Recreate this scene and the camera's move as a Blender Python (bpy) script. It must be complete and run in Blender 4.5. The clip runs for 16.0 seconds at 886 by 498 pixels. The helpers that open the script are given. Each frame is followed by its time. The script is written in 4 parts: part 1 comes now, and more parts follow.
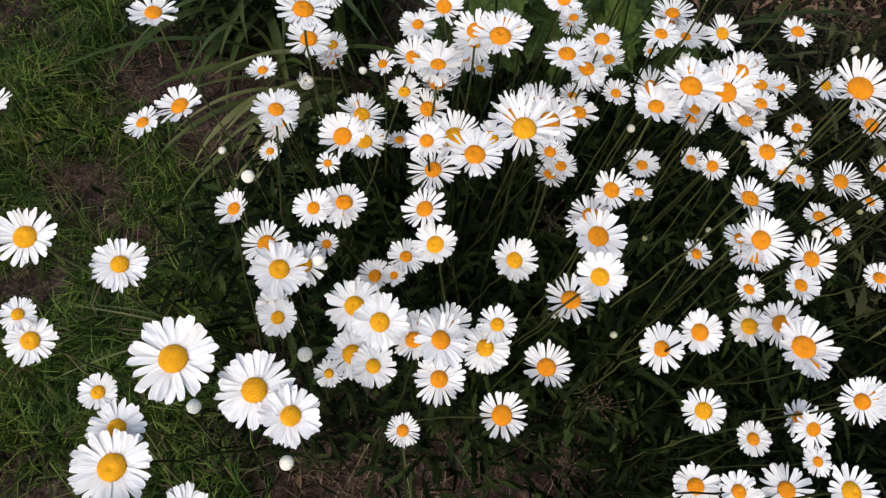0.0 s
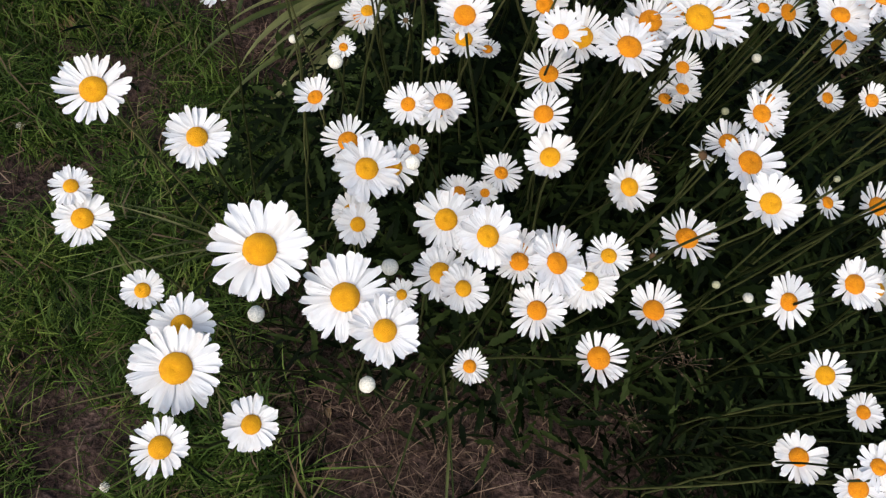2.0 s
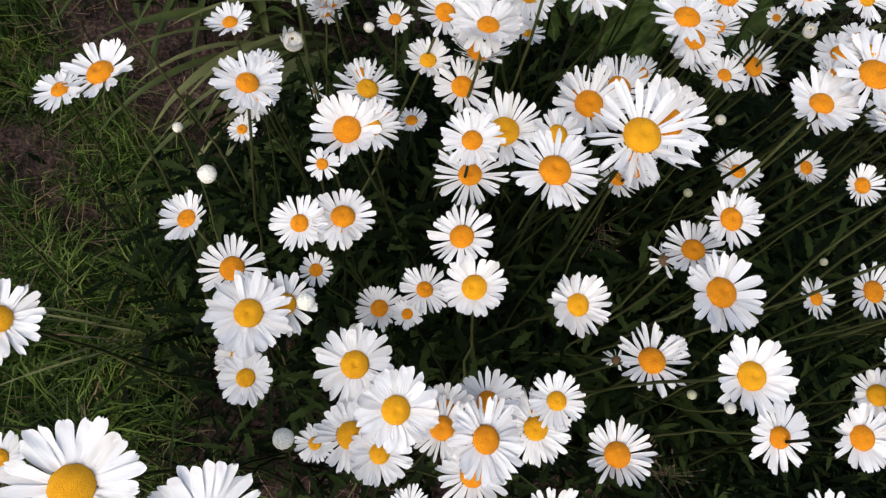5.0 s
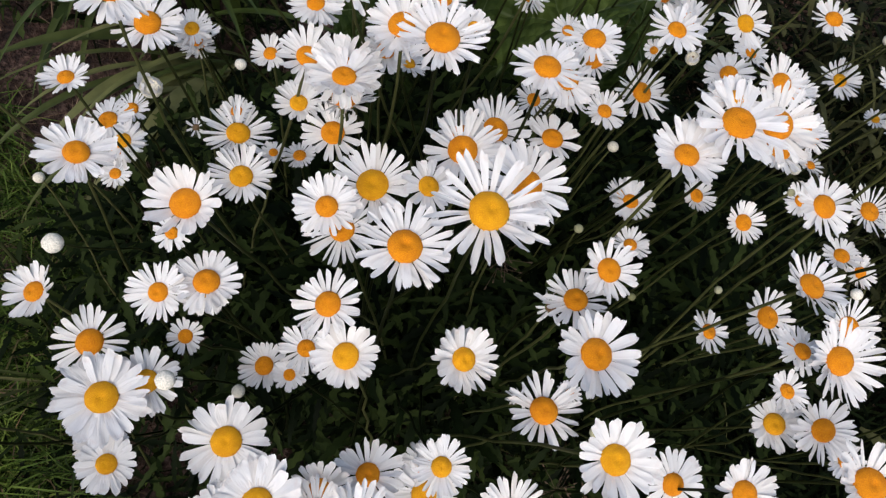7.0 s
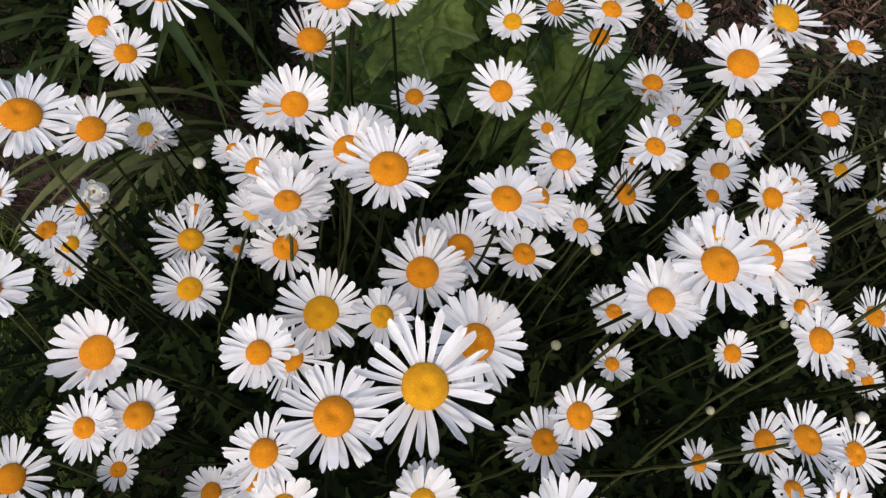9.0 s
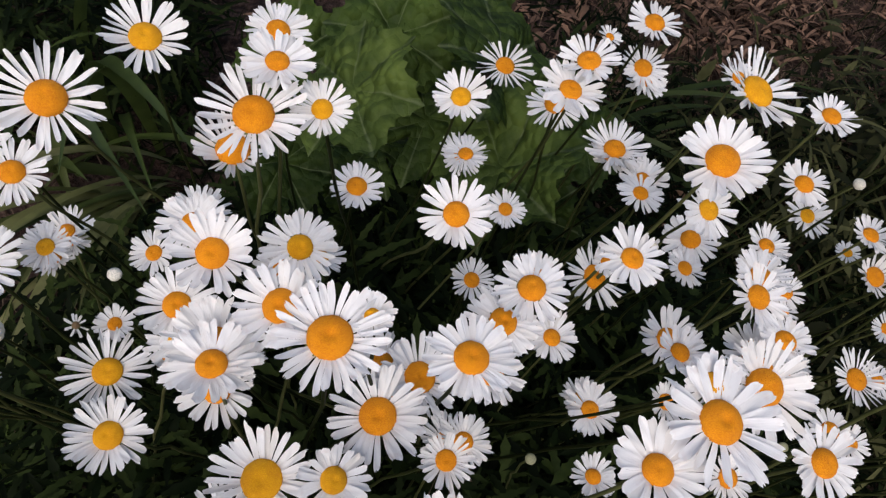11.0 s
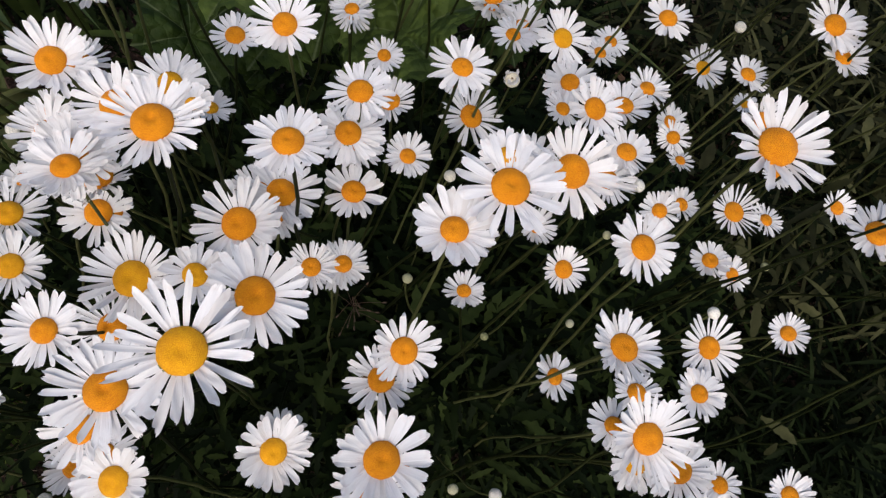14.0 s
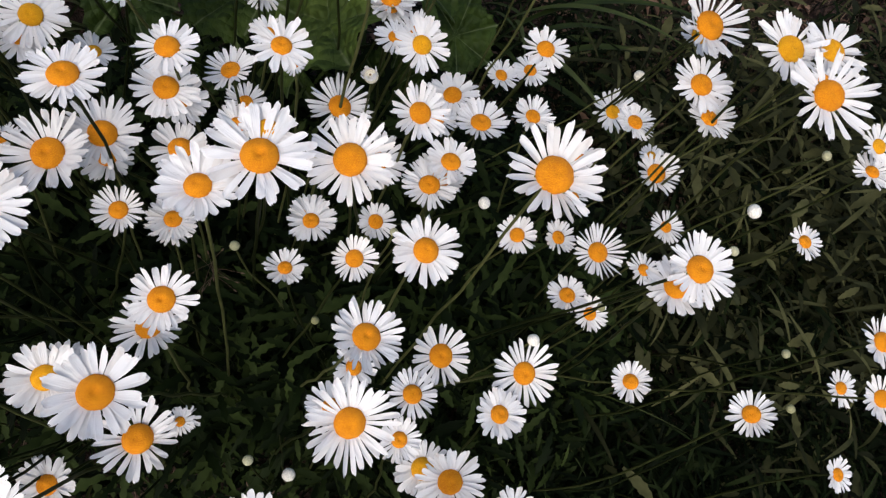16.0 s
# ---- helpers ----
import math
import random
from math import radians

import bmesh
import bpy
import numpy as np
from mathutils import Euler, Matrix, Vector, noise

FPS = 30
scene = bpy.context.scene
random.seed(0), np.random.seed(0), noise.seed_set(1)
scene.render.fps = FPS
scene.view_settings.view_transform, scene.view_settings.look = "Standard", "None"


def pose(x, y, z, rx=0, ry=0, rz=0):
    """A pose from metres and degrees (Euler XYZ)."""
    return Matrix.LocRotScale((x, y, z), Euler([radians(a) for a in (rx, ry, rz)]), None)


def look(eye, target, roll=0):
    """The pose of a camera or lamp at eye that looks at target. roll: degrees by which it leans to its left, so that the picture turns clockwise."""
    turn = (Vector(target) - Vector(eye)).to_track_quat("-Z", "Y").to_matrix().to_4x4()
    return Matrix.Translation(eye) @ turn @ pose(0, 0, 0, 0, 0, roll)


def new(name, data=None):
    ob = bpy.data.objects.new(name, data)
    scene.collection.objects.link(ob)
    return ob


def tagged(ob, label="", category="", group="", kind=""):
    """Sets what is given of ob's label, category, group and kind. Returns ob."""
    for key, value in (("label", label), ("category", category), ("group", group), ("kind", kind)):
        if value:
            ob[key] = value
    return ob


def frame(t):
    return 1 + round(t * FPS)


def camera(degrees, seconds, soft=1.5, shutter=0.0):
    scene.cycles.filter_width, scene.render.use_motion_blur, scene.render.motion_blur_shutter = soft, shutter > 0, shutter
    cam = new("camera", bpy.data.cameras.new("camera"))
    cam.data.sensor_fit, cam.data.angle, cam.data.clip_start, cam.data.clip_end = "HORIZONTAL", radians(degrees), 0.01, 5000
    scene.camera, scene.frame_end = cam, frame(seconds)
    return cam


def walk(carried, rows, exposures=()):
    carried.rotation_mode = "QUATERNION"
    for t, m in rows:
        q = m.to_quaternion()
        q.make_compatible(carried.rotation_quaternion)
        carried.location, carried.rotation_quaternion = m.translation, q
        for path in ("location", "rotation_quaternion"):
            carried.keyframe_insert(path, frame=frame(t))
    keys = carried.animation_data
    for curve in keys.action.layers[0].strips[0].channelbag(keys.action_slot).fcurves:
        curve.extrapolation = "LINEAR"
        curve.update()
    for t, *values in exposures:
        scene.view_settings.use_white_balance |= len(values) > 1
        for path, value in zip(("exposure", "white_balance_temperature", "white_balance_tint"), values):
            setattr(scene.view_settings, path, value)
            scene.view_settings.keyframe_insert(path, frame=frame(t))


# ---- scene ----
cam = camera(65.66, 16.0, soft=1.3)
# seconds, eye and target in metres, roll in degrees
PATH = [
    (0, (-0.0695, 0.3529, 1.3046), (-0.0500, 0.7949, 0.4078), 6.29),
    (0.5, (-0.0979, 0.3322, 1.2965), (-0.0959, 0.7694, 0.3971), 6.96),
    (1, (-0.1115, 0.3464, 1.2623), (-0.1014, 0.7350, 0.3410), 9.38),
    (1.5, (-0.1368, 0.3447, 1.2318), (-0.1309, 0.7014, 0.2976), 9.51),
    (2, (-0.1624, 0.3441, 1.2009), (-0.1337, 0.7276, 0.2778), 13.60),
    (2.5, (-0.1893, 0.3784, 1.1530), (-0.1910, 0.7057, 0.2080), 10.58),
    (3, (-0.1775, 0.3937, 1.1430), (-0.1822, 0.7485, 0.2081), 8.64),
    (3.5, (-0.1585, 0.4150, 1.1377), (-0.1571, 0.7886, 0.2101), 8.91),
    (4, (-0.1423, 0.4481, 1.1381), (-0.1139, 0.8496, 0.2226), 10.80),
    (4.5, (-0.1275, 0.4760, 1.1341), (-0.0882, 0.8737, 0.2174), 11.52),
    (4.7, (-0.1228, 0.4862, 1.1337), (-0.0775, 0.8794, 0.2154), 12.23),
    (6.8, (-0.0666, 0.5552, 1.1371), (0.0522, 0.9378, 0.2209), 18.71),
    (7, (-0.0617, 0.5601, 1.1324), (0.0658, 0.9388, 0.2157), 19.97),
    (7.5, (-0.0620, 0.5746, 1.1273), (0.0692, 0.9567, 0.2125), 19.93),
    (8, (-0.0562, 0.5897, 1.1134), (0.0722, 0.9835, 0.2032), 19.29),
    (8.5, (-0.0361, 0.6037, 1.1155), (0.0810, 1.0245, 0.2159), 17.39),
    (9, (-0.0253, 0.6317, 1.1210), (0.0856, 1.0663, 0.2273), 16.62),
    (9.2, (-0.0247, 0.6467, 1.1190), (0.0873, 1.0836, 0.2265), 15.48),
    (11.3, (-0.0187, 0.7329, 1.1035), (0.1636, 1.1612, 0.2185), 20.56),
    (11.5, (-0.0089, 0.7253, 1.1036), (0.1727, 1.1602, 0.2216), 19.71),
    (12, (0.0057, 0.7025, 1.1052), (0.1878, 1.1200, 0.2149), 20.12),
    (12.5, (0.0168, 0.6727, 1.1157), (0.2091, 1.0670, 0.2171), 22.76),
    (13, (0.0306, 0.6534, 1.1209), (0.2216, 1.0421, 0.2195), 22.13),
    (13.5, (0.0430, 0.6455, 1.1248), (0.2292, 0.9866, 0.2034), 23.47),
    (14, (0.0617, 0.6384, 1.1243), (0.2419, 0.9734, 0.1995), 23.01),
    (14.5, (0.0821, 0.6314, 1.1198), (0.3092, 0.9704, 0.2068), 28.36),
    (15, (0.1113, 0.6207, 1.1425), (0.3290, 0.9748, 0.2330), 26.80),
    (15.5, (0.1560, 0.6175, 1.1391), (0.3266, 0.9746, 0.2208), 28.07),
    (16, (0.2106, 0.6091, 1.1554), (0.3666, 0.9709, 0.2363), 29.53),
]
walk(cam, [(t, look(*p)) for t, *p in PATH], exposures=[(0.0, 0.53, 6380, 10), (3.0, 0.58, 6360, 9), (5.0, 0.48, 6380, 10), (8.0, 0.32, 6400, 12), (12.0, 0.28, 6430, 14), (14.5, 0.33, 6430, 14), (16.0, 0.44, 6400, 12)])

# ---- light: a bright, thinly overcast sky ----
world = bpy.data.worlds.new("sky")
scene.world = world
world.use_nodes = True
wn = world.node_tree.nodes
sky = wn.new("ShaderNodeTexSky")
sky.sky_type, sky.sun_disc = "NISHITA", False
sky.sun_elevation, sky.sun_rotation = radians(48), radians(200)
sky.air_density, sky.dust_density = 1.2, 4.0
wn["Background"].inputs["Strength"].default_value = 0.11
world.node_tree.links.new(sky.outputs[0], wn["Background"].inputs["Color"])
lamp = bpy.data.lights.new("sun", "SUN")
lamp.energy, lamp.angle, lamp.color = 1.2, radians(40), (1.0, 0.97, 0.92)
sun = new("sun", lamp)
sun.matrix_world = look((-0.8, -2.2, 4.0), (0, 0.4, 0))


# ---- materials ----
def material(name, rough=0.6, sheen=0.25):
    m = bpy.data.materials.new(name)
    m.use_nodes = True
    b = m.node_tree.nodes["Principled BSDF"]
    b.inputs["Roughness"].default_value, b.inputs["Specular IOR Level"].default_value = rough, sheen
    return m, m.node_tree.nodes, m.node_tree.links, b


def ramp(nodes, *stops):
    r = nodes.new("ShaderNodeValToRGB")
    r.color_ramp.elements[0].position, r.color_ramp.elements[0].color = stops[0][0], (*stops[0][1], 1)
    r.color_ramp.elements[1].position, r.color_ramp.elements[1].color = stops[-1][0], (*stops[-1][1], 1)
    for p, c in stops[1:-1]:
        r.color_ramp.elements.new(p).color = (*c, 1)
    return r


def noisy(nodes, links, scale, coord="Object", detail=4.0):
    tc = nodes.new("ShaderNodeTexCoord")
    n = nodes.new("ShaderNodeTexNoise")
    n.inputs["Scale"].default_value, n.inputs["Detail"].default_value = scale, detail
    links.new(tc.outputs[coord], n.inputs["Vector"])
    return n


def bumped(nodes, links, bsdf, height, strength, distance):
    b = nodes.new("ShaderNodeBump")
    b.inputs["Strength"].default_value, b.inputs["Distance"].default_value = strength, distance
    links.new(height, b.inputs["Height"])
    links.new(b.outputs[0], bsdf.inputs["Normal"])


def mixed(nodes, links, a, b, how="MIX", fac=0.5):
    x = nodes.new("ShaderNodeMix")
    x.data_type, x.blend_type = "RGBA", how
    x.inputs[0].default_value = fac
    links.new(a, x.inputs[6])
    links.new(b, x.inputs[7])
    return x.outputs[2]


def through_light(m, nodes, links, bsdf, colour, share):
    """Thin tissue lets some of the light through."""
    t = nodes.new("ShaderNodeBsdfTranslucent")
    s = nodes.new("ShaderNodeMixShader")
    s.inputs[0].default_value = share
    if isinstance(colour, tuple):
        t.inputs[0].default_value = (*colour, 1)
    else:
        links.new(colour, t.inputs[0])
    links.new(bsdf.outputs[0], s.inputs[1])
    links.new(t.outputs[0], s.inputs[2])
    links.new(s.outputs[0], nodes["Material Output"].inputs["Surface"])


def petal_material():
    m, n, l, b = material("white_petal", 0.55)
    tint = noisy(n, l, 2.5, detail=3)
    rnd = n.new("ShaderNodeObjectInfo")
    tone = ramp(n, (0.0, (0.74, 0.72, 0.70)), (0.25, (0.80, 0.80, 0.80)), (1.0, (0.84, 0.84, 0.85)))
    l.new(rnd.outputs["Random"], tone.inputs[0])
    stain = ramp(n, (0.28, (0.90, 0.82, 0.80)), (0.46, (1.0, 1.0, 1.0)))
    l.new(tint.outputs[0], stain.inputs[0])
    col = mixed(n, l, tone.outputs[0], stain.outputs[0], "MULTIPLY", 0.8)
    l.new(col, b.inputs["Base Color"])
    tc = n.new("ShaderNodeTexCoord")
    along = n.new("ShaderNodeMapping")
    along.inputs["Scale"].default_value = (34.0, 1.6, 4.0)
    grain = n.new("ShaderNodeTexNoise")
    grain.inputs["Scale"].default_value, grain.inputs["Detail"].default_value = 1.0, 2.0
    l.new(tc.outputs["Object"], along.inputs["Vector"])
    l.new(along.outputs[0], grain.inputs["Vector"])
    bumped(n, l, b, grain.outputs[0], 0.10, 0.02)
    through_light(m, n, l, b, col, 0.17)
    return m


def disc_material(name, low, high):
    m, n, l, b = material(name, 0.7)
    tc = n.new("ShaderNodeTexCoord")
    v = n.new("ShaderNodeTexVoronoi")
    v.inputs["Scale"].default_value = 24.0
    l.new(tc.outputs["Object"], v.inputs["Vector"])
    r = ramp(n, (0.0, high), (0.65, low))
    l.new(v.outputs["Distance"], r.inputs[0])
    big = noisy(n, l, 1.6, detail=2)
    shade = ramp(n, (0.3, (0.90, 0.84, 0.7)), (0.6, (1.0, 1.0, 1.0)))
    l.new(big.outputs[0], shade.inputs[0])
    l.new(mixed(n, l, r.outputs[0], shade.outputs[0], "MULTIPLY", 1.0), b.inputs["Base Color"])
    bumped(n, l, b, v.outputs["Distance"], 0.4, 0.03)
    return m


def plant_material(name, dark, mid, light, rough=0.5, scale=40.0, thin=0.15, by="island", coord="Object", sheen=0.12, dry=None):
    m, n, l, b = material(name, rough, sheen)
    if by == "island":
        g = n.new("ShaderNodeNewGeometry")
        rnd = g.outputs["Random Per Island"]
    else:
        rnd = n.new("ShaderNodeObjectInfo").outputs["Random"]
    tone = ramp(n, (0.0, dark), (0.5, mid), (1.0, light)) if dry is None else ramp(n, (0.0, dark), (0.45, mid), (0.86, light), (0.92, dry), (1.0, dry))
    l.new(rnd, tone.inputs[0])
    grain = noisy(n, l, scale, coord=coord)
    spot = ramp(n, (0.3, (0.65, 0.66, 0.6)), (0.65, (1.15, 1.1, 1.05))) if dry is None else ramp(n, (0.32, (0.42, 0.46, 0.45)), (0.5, (1.0, 0.95, 0.9)), (0.68, (1.35, 1.12, 0.95)))
    l.new(grain.outputs[0], spot.inputs[0])
    col = mixed(n, l, tone.outputs[0], spot.outputs[0], "MULTIPLY", 0.8)
    l.new(col, b.inputs["Base Color"])
    bumped(n, l, b, grain.outputs[0], 0.25, 0.002)
    if thin:
        through_light(m, n, l, b, col, thin)
    return m


def vein_material():
    """A broad leaf with pale veins running out from its stalk."""
    m, n, l, b = material("broad_veined_leaf", 0.55, 0.12)
    tone = ramp(n, (0.0, (0.025, 0.045, 0.010)), (0.5, (0.052, 0.086, 0.020)), (1.0, (0.082, 0.122, 0.031)))
    l.new(n.new("ShaderNodeObjectInfo").outputs["Random"], tone.inputs[0])
    grain = noisy(n, l, 30.0)
    spot = ramp(n, (0.3, (0.45, 0.5, 0.45)), (0.7, (1.4, 1.32, 1.1)))
    l.new(grain.outputs[0], spot.inputs[0])
    col = mixed(n, l, tone.outputs[0], spot.outputs[0], "MULTIPLY", 1.0)
    tc = n.new("ShaderNodeTexCoord")
    around = n.new("ShaderNodeTexGradient")
    around.gradient_type = "RADIAL"
    l.new(tc.outputs["Object"], around.inputs[0])
    fold = n.new("ShaderNodeMath")
    fold.operation = "MULTIPLY"
    fold.inputs[1].default_value = 7.0
    wrap = n.new("ShaderNodeMath")
    wrap.operation = "PINGPONG"
    wrap.inputs[1].default_value = 0.5
    l.new(around.outputs["Fac"], fold.inputs[0])
    l.new(fold.outputs[0], wrap.inputs[0])
    rib = ramp(n, (0.465, (0.0, 0.0, 0.0)), (0.495, (1.0, 1.0, 1.0)))
    l.new(wrap.outputs[0], rib.inputs[0])
    x = n.new("ShaderNodeMix")
    x.data_type, x.blend_type = "RGBA", "MIX"
    x.inputs[7].default_value = (0.15, 0.18, 0.09, 1)
    faint = n.new("ShaderNodeMath")
    faint.operation = "MULTIPLY"
    faint.inputs[1].default_value = 0.6
    l.new(rib.outputs[0], faint.inputs[0])
    l.new(faint.outputs[0], x.inputs[0])
    l.new(col, x.inputs[6])
    l.new(x.outputs[2], b.inputs["Base Color"])
    quilt = n.new("ShaderNodeTexVoronoi")
    quilt.inputs["Scale"].default_value = 75.0
    l.new(tc.outputs["Object"], quilt.inputs["Vector"])
    high = n.new("ShaderNodeMath")
    high.operation = "MULTIPLY_ADD"
    high.inputs[1].default_value = -0.7
    l.new(quilt.outputs["Distance"], high.inputs[0])
    l.new(grain.outputs[0], high.inputs[2])
    bumped(n, l, b, high.outputs[0], 1.0, 0.010)
    through_light(m, n, l, b, x.outputs[2], 0.2)
    return m


def soil_material():
    m, n, l, b = material("dark_soil", 0.95)
    fine, coarse = noisy(n, l, 110.0, detail=10), noisy(n, l, 13.0, detail=8)
    a = ramp(n, (0.30, (0.008, 0.005, 0.004)), (0.52, (0.050, 0.032, 0.026)), (0.75, (0.15, 0.108, 0.090)))
    c = ramp(n, (0.34, (0.30, 0.26, 0.25)), (0.5, (0.75, 0.66, 0.62)), (0.66, (1.1, 1.02, 1.0)))
    l.new(fine.outputs[0], a.inputs[0])
    l.new(coarse.outputs[0], c.inputs[0])
    earth = mixed(n, l, a.outputs[0], c.outputs[0], "MULTIPLY", 1.0)
    turf = ramp(n, (0.3, (0.012, 0.018, 0.005)), (0.5, (0.035, 0.048, 0.012)), (0.7, (0.075, 0.075, 0.028)))
    l.new(coarse.outputs[0], turf.inputs[0])
    tc = n.new("ShaderNodeTexCoord")
    away = n.new("ShaderNodeVectorMath")
    away.operation = "DISTANCE"
    away.inputs[1].default_value = (0.1, 0.9, 0.0)
    l.new(tc.outputs["Object"], away.inputs[0])
    reach = n.new("ShaderNodeMapRange")
    reach.inputs["From Min"].default_value, reach.inputs["From Max"].default_value = 1.7, 3.2
    l.new(away.outputs["Value"], reach.inputs["Value"])
    cover = n.new("ShaderNodeMix")
    cover.data_type = "RGBA"
    l.new(reach.outputs[0], cover.inputs[0])
    l.new(earth, cover.inputs[6])
    l.new(turf.outputs[0], cover.inputs[7])
    l.new(cover.outputs[2], b.inputs["Base Color"])
    bumped(n, l, b, fine.outputs[0], 0.9, 0.012)
    return m


PETAL = petal_material()
DISC = [disc_material("golden_disc", (0.76, 0.315, 0.003), (1.0, 0.56, 0.007)), disc_material("orange_disc", (0.70, 0.215, 0.002), (1.0, 0.445, 0.004))]
# one stem green twice: darkened as if shaded in the bed, paler outside
STEM_SHADED = plant_material("shaded_green_stem", (0.007, 0.010, 0.003), (0.022, 0.028, 0.009), (0.082, 0.090, 0.034), 0.55, 60.0, 0.0, "object", sheen=0.06)
STEM_LIT = plant_material("lit_green_stem", (0.022, 0.027, 0.009), (0.048, 0.055, 0.020), (0.11, 0.112, 0.047), 0.55, 60.0, 0.0, "object", sheen=0.06)
CALYX = plant_material("pale_green_bracts", (0.10, 0.13, 0.05), (0.14, 0.17, 0.07), (0.18, 0.2, 0.09), 0.6, 80.0, 0.0, "object")
BUD = plant_material("cream_bud", (0.72, 0.69, 0.58), (0.80, 0.78, 0.71), (0.86, 0.85, 0.80), 0.7, 6.0, 0.0, "object")
BUD_GREEN = plant_material("young_greenish_bud", (0.24, 0.25, 0.13), (0.36, 0.36, 0.22), (0.50, 0.50, 0.36), 0.6, 6.0, 0.0, "object")
# leaf green taken down near black, standing in for shade under the flowers
LEAF = plant_material("shade_dark_daisy_leaf", (0.0015, 0.0035, 0.001), (0.0050, 0.0100, 0.0026), (0.029, 0.044, 0.012), 0.6, 90.0, 0.0, sheen=0.04)
STRAP = plant_material("strap_leaf", (0.036, 0.053, 0.014), (0.084, 0.101, 0.034), (0.195, 0.20, 0.09), 0.4, 30.0, 0.2, "object")
STRAP_DARK = plant_material("dark_strap_leaf", (0.022, 0.036, 0.010), (0.045, 0.066, 0.019), (0.080, 0.100, 0.034), 0.45, 30.0, 0.2, "object")
STRAP_BROAD = plant_material("broad_green_blade", (0.034, 0.056, 0.013), (0.062, 0.092, 0.024), (0.105, 0.135, 0.044), 0.38, 30.0, 0.25, "object", sheen=0.2)
MALLOW = vein_material()
LAWN = plant_material("lawn_blade", (0.005, 0.013, 0.002), (0.036, 0.071, 0.010), (0.134, 0.204, 0.045), 0.5, 11.0, 0.25, sheen=0.08, dry=(0.13, 0.098, 0.06))
WEED_PALE = plant_material("olive_weed_leaf", (0.008, 0.010, 0.004), (0.027, 0.030, 0.012), (0.086, 0.089, 0.038), 0.6, 70.0, 0.15, sheen=0.06)
# near-black weed colour stands for deep shade over the bed floor
WEED = plant_material("shade_dark_weed_leaf", (0.0015, 0.0035, 0.001), (0.0038, 0.0075, 0.0021), (0.016, 0.025, 0.008), 0.6, 70.0, 0.15, sheen=0.04)
STRAW = plant_material("dry_straw", (0.035, 0.022, 0.015), (0.085, 0.056, 0.040), (0.22, 0.16, 0.115), 0.8, 70.0, 0.0)
DRY = plant_material("withered_brown", (0.10, 0.055, 0.03), (0.17, 0.10, 0.055), (0.24, 0.16, 0.09), 0.8, 40.0, 0.0, "object")
LITTER = plant_material("rotting_leaf", (0.026, 0.017, 0.013), (0.095, 0.058, 0.043), (0.25, 0.157, 0.114), 0.8, 60.0, 0.0)
SOIL = soil_material()


# ---- mesh helpers ----
def ob_of(name, mesh, parent=None, m=None, label=""):
    ob = new(name, mesh)
    if parent is not None:
        ob.parent = parent
    if m is not None:
        ob.matrix_local = m
    if label:
        tagged(ob, label)
    return ob


def mesh_of(name, verts, faces, mat, smooth=True):
    me = bpy.data.meshes.new(name)
    me.from_pydata([tuple(v) for v in verts], [], faces)
    if smooth:
        me.polygons.foreach_set("use_smooth", [True] * len(me.polygons))
    me.materials.append(mat)
    me.update()
    return me


def soup(name, verts, tris, mat, smooth=False):
    """One mesh from arrays of points and triangles."""
    verts, tris = np.asarray(verts, np.float32).reshape(-1, 3), np.asarray(tris, np.int32).reshape(-1, 3)
    me = bpy.data.meshes.new(name)
    me.vertices.add(len(verts))
    me.vertices.foreach_set("co", verts.ravel())
    me.loops.add(tris.size)
    me.loops.foreach_set("vertex_index", tris.ravel())
    me.polygons.add(len(tris))
    me.polygons.foreach_set("loop_start", np.arange(0, tris.size, 3, dtype=np.int32))
    me.polygons.foreach_set("loop_total", np.full(len(tris), 3, np.int32))
    if smooth:
        me.polygons.foreach_set("use_smooth", np.ones(len(tris), bool))
    me.materials.append(mat)
    me.update(calc_edges=True)
    me.validate()
    return me


def sheet(nu, nv):
    """Quads of a grid of nu by nv points."""
    return [(i * nv + j, i * nv + j + 1, (i + 1) * nv + j + 1, (i + 1) * nv + j) for i in range(nu - 1) for j in range(nv - 1)]


def tube(points, radii, sides=6):
    """A tapered tube along points."""
    verts, faces, n = [], [], len(points)
    side = Vector((1, 0, 0))
    for i, p in enumerate(points):
        d = (points[min(i + 1, n - 1)] - points[max(i - 1, 0)]).normalized()
        side = (side - d * side.dot(d)).normalized()
        other = d.cross(side)
        for k in range(sides):
            a = 2 * math.pi * k / sides
            verts.append(p + (side * math.cos(a) + other * math.sin(a)) * radii[i])
    for i in range(n - 1):
        for k in range(sides):
            k2 = (k + 1) % sides
            faces.append((i * sides + k, i * sides + k2, (i + 1) * sides + k2, (i + 1) * sides + k))
    faces.append(tuple(range(sides))[::-1])
    faces.append(tuple((n - 1) * sides + k for k in range(sides)))
    return verts, faces


def bezier(a, b, c, d, n):
    return [a * (1 - t) ** 3 + b * 3 * t * (1 - t) ** 2 + c * 3 * t * t * (1 - t) + d * t ** 3 for t in (i / (n - 1) for i in range(n))]


def facing(normal, spin=0.0):
    """A turn whose z axis is the normal."""
    z = normal.normalized()
    x = Vector((1, 0, 0)) - z * z.x
    x.normalize()
    return Matrix((x, z.cross(x), z)).transposed().to_4x4() @ Matrix.Rotation(spin, 4, "Z")


# ---- ground: one sheet of soil to the horizon ----
def ground_height(x, y):
    v = Vector((x, y, 0.3))
    clod = 0.022 * max(0.0, noise.noise(v * 24.0)) + 0.010 * abs(noise.noise(v * 47.0))
    return 0.018 * noise.noise(v * 3.1) + 0.012 * noise.noise(v * 11.0) + clod - 0.006


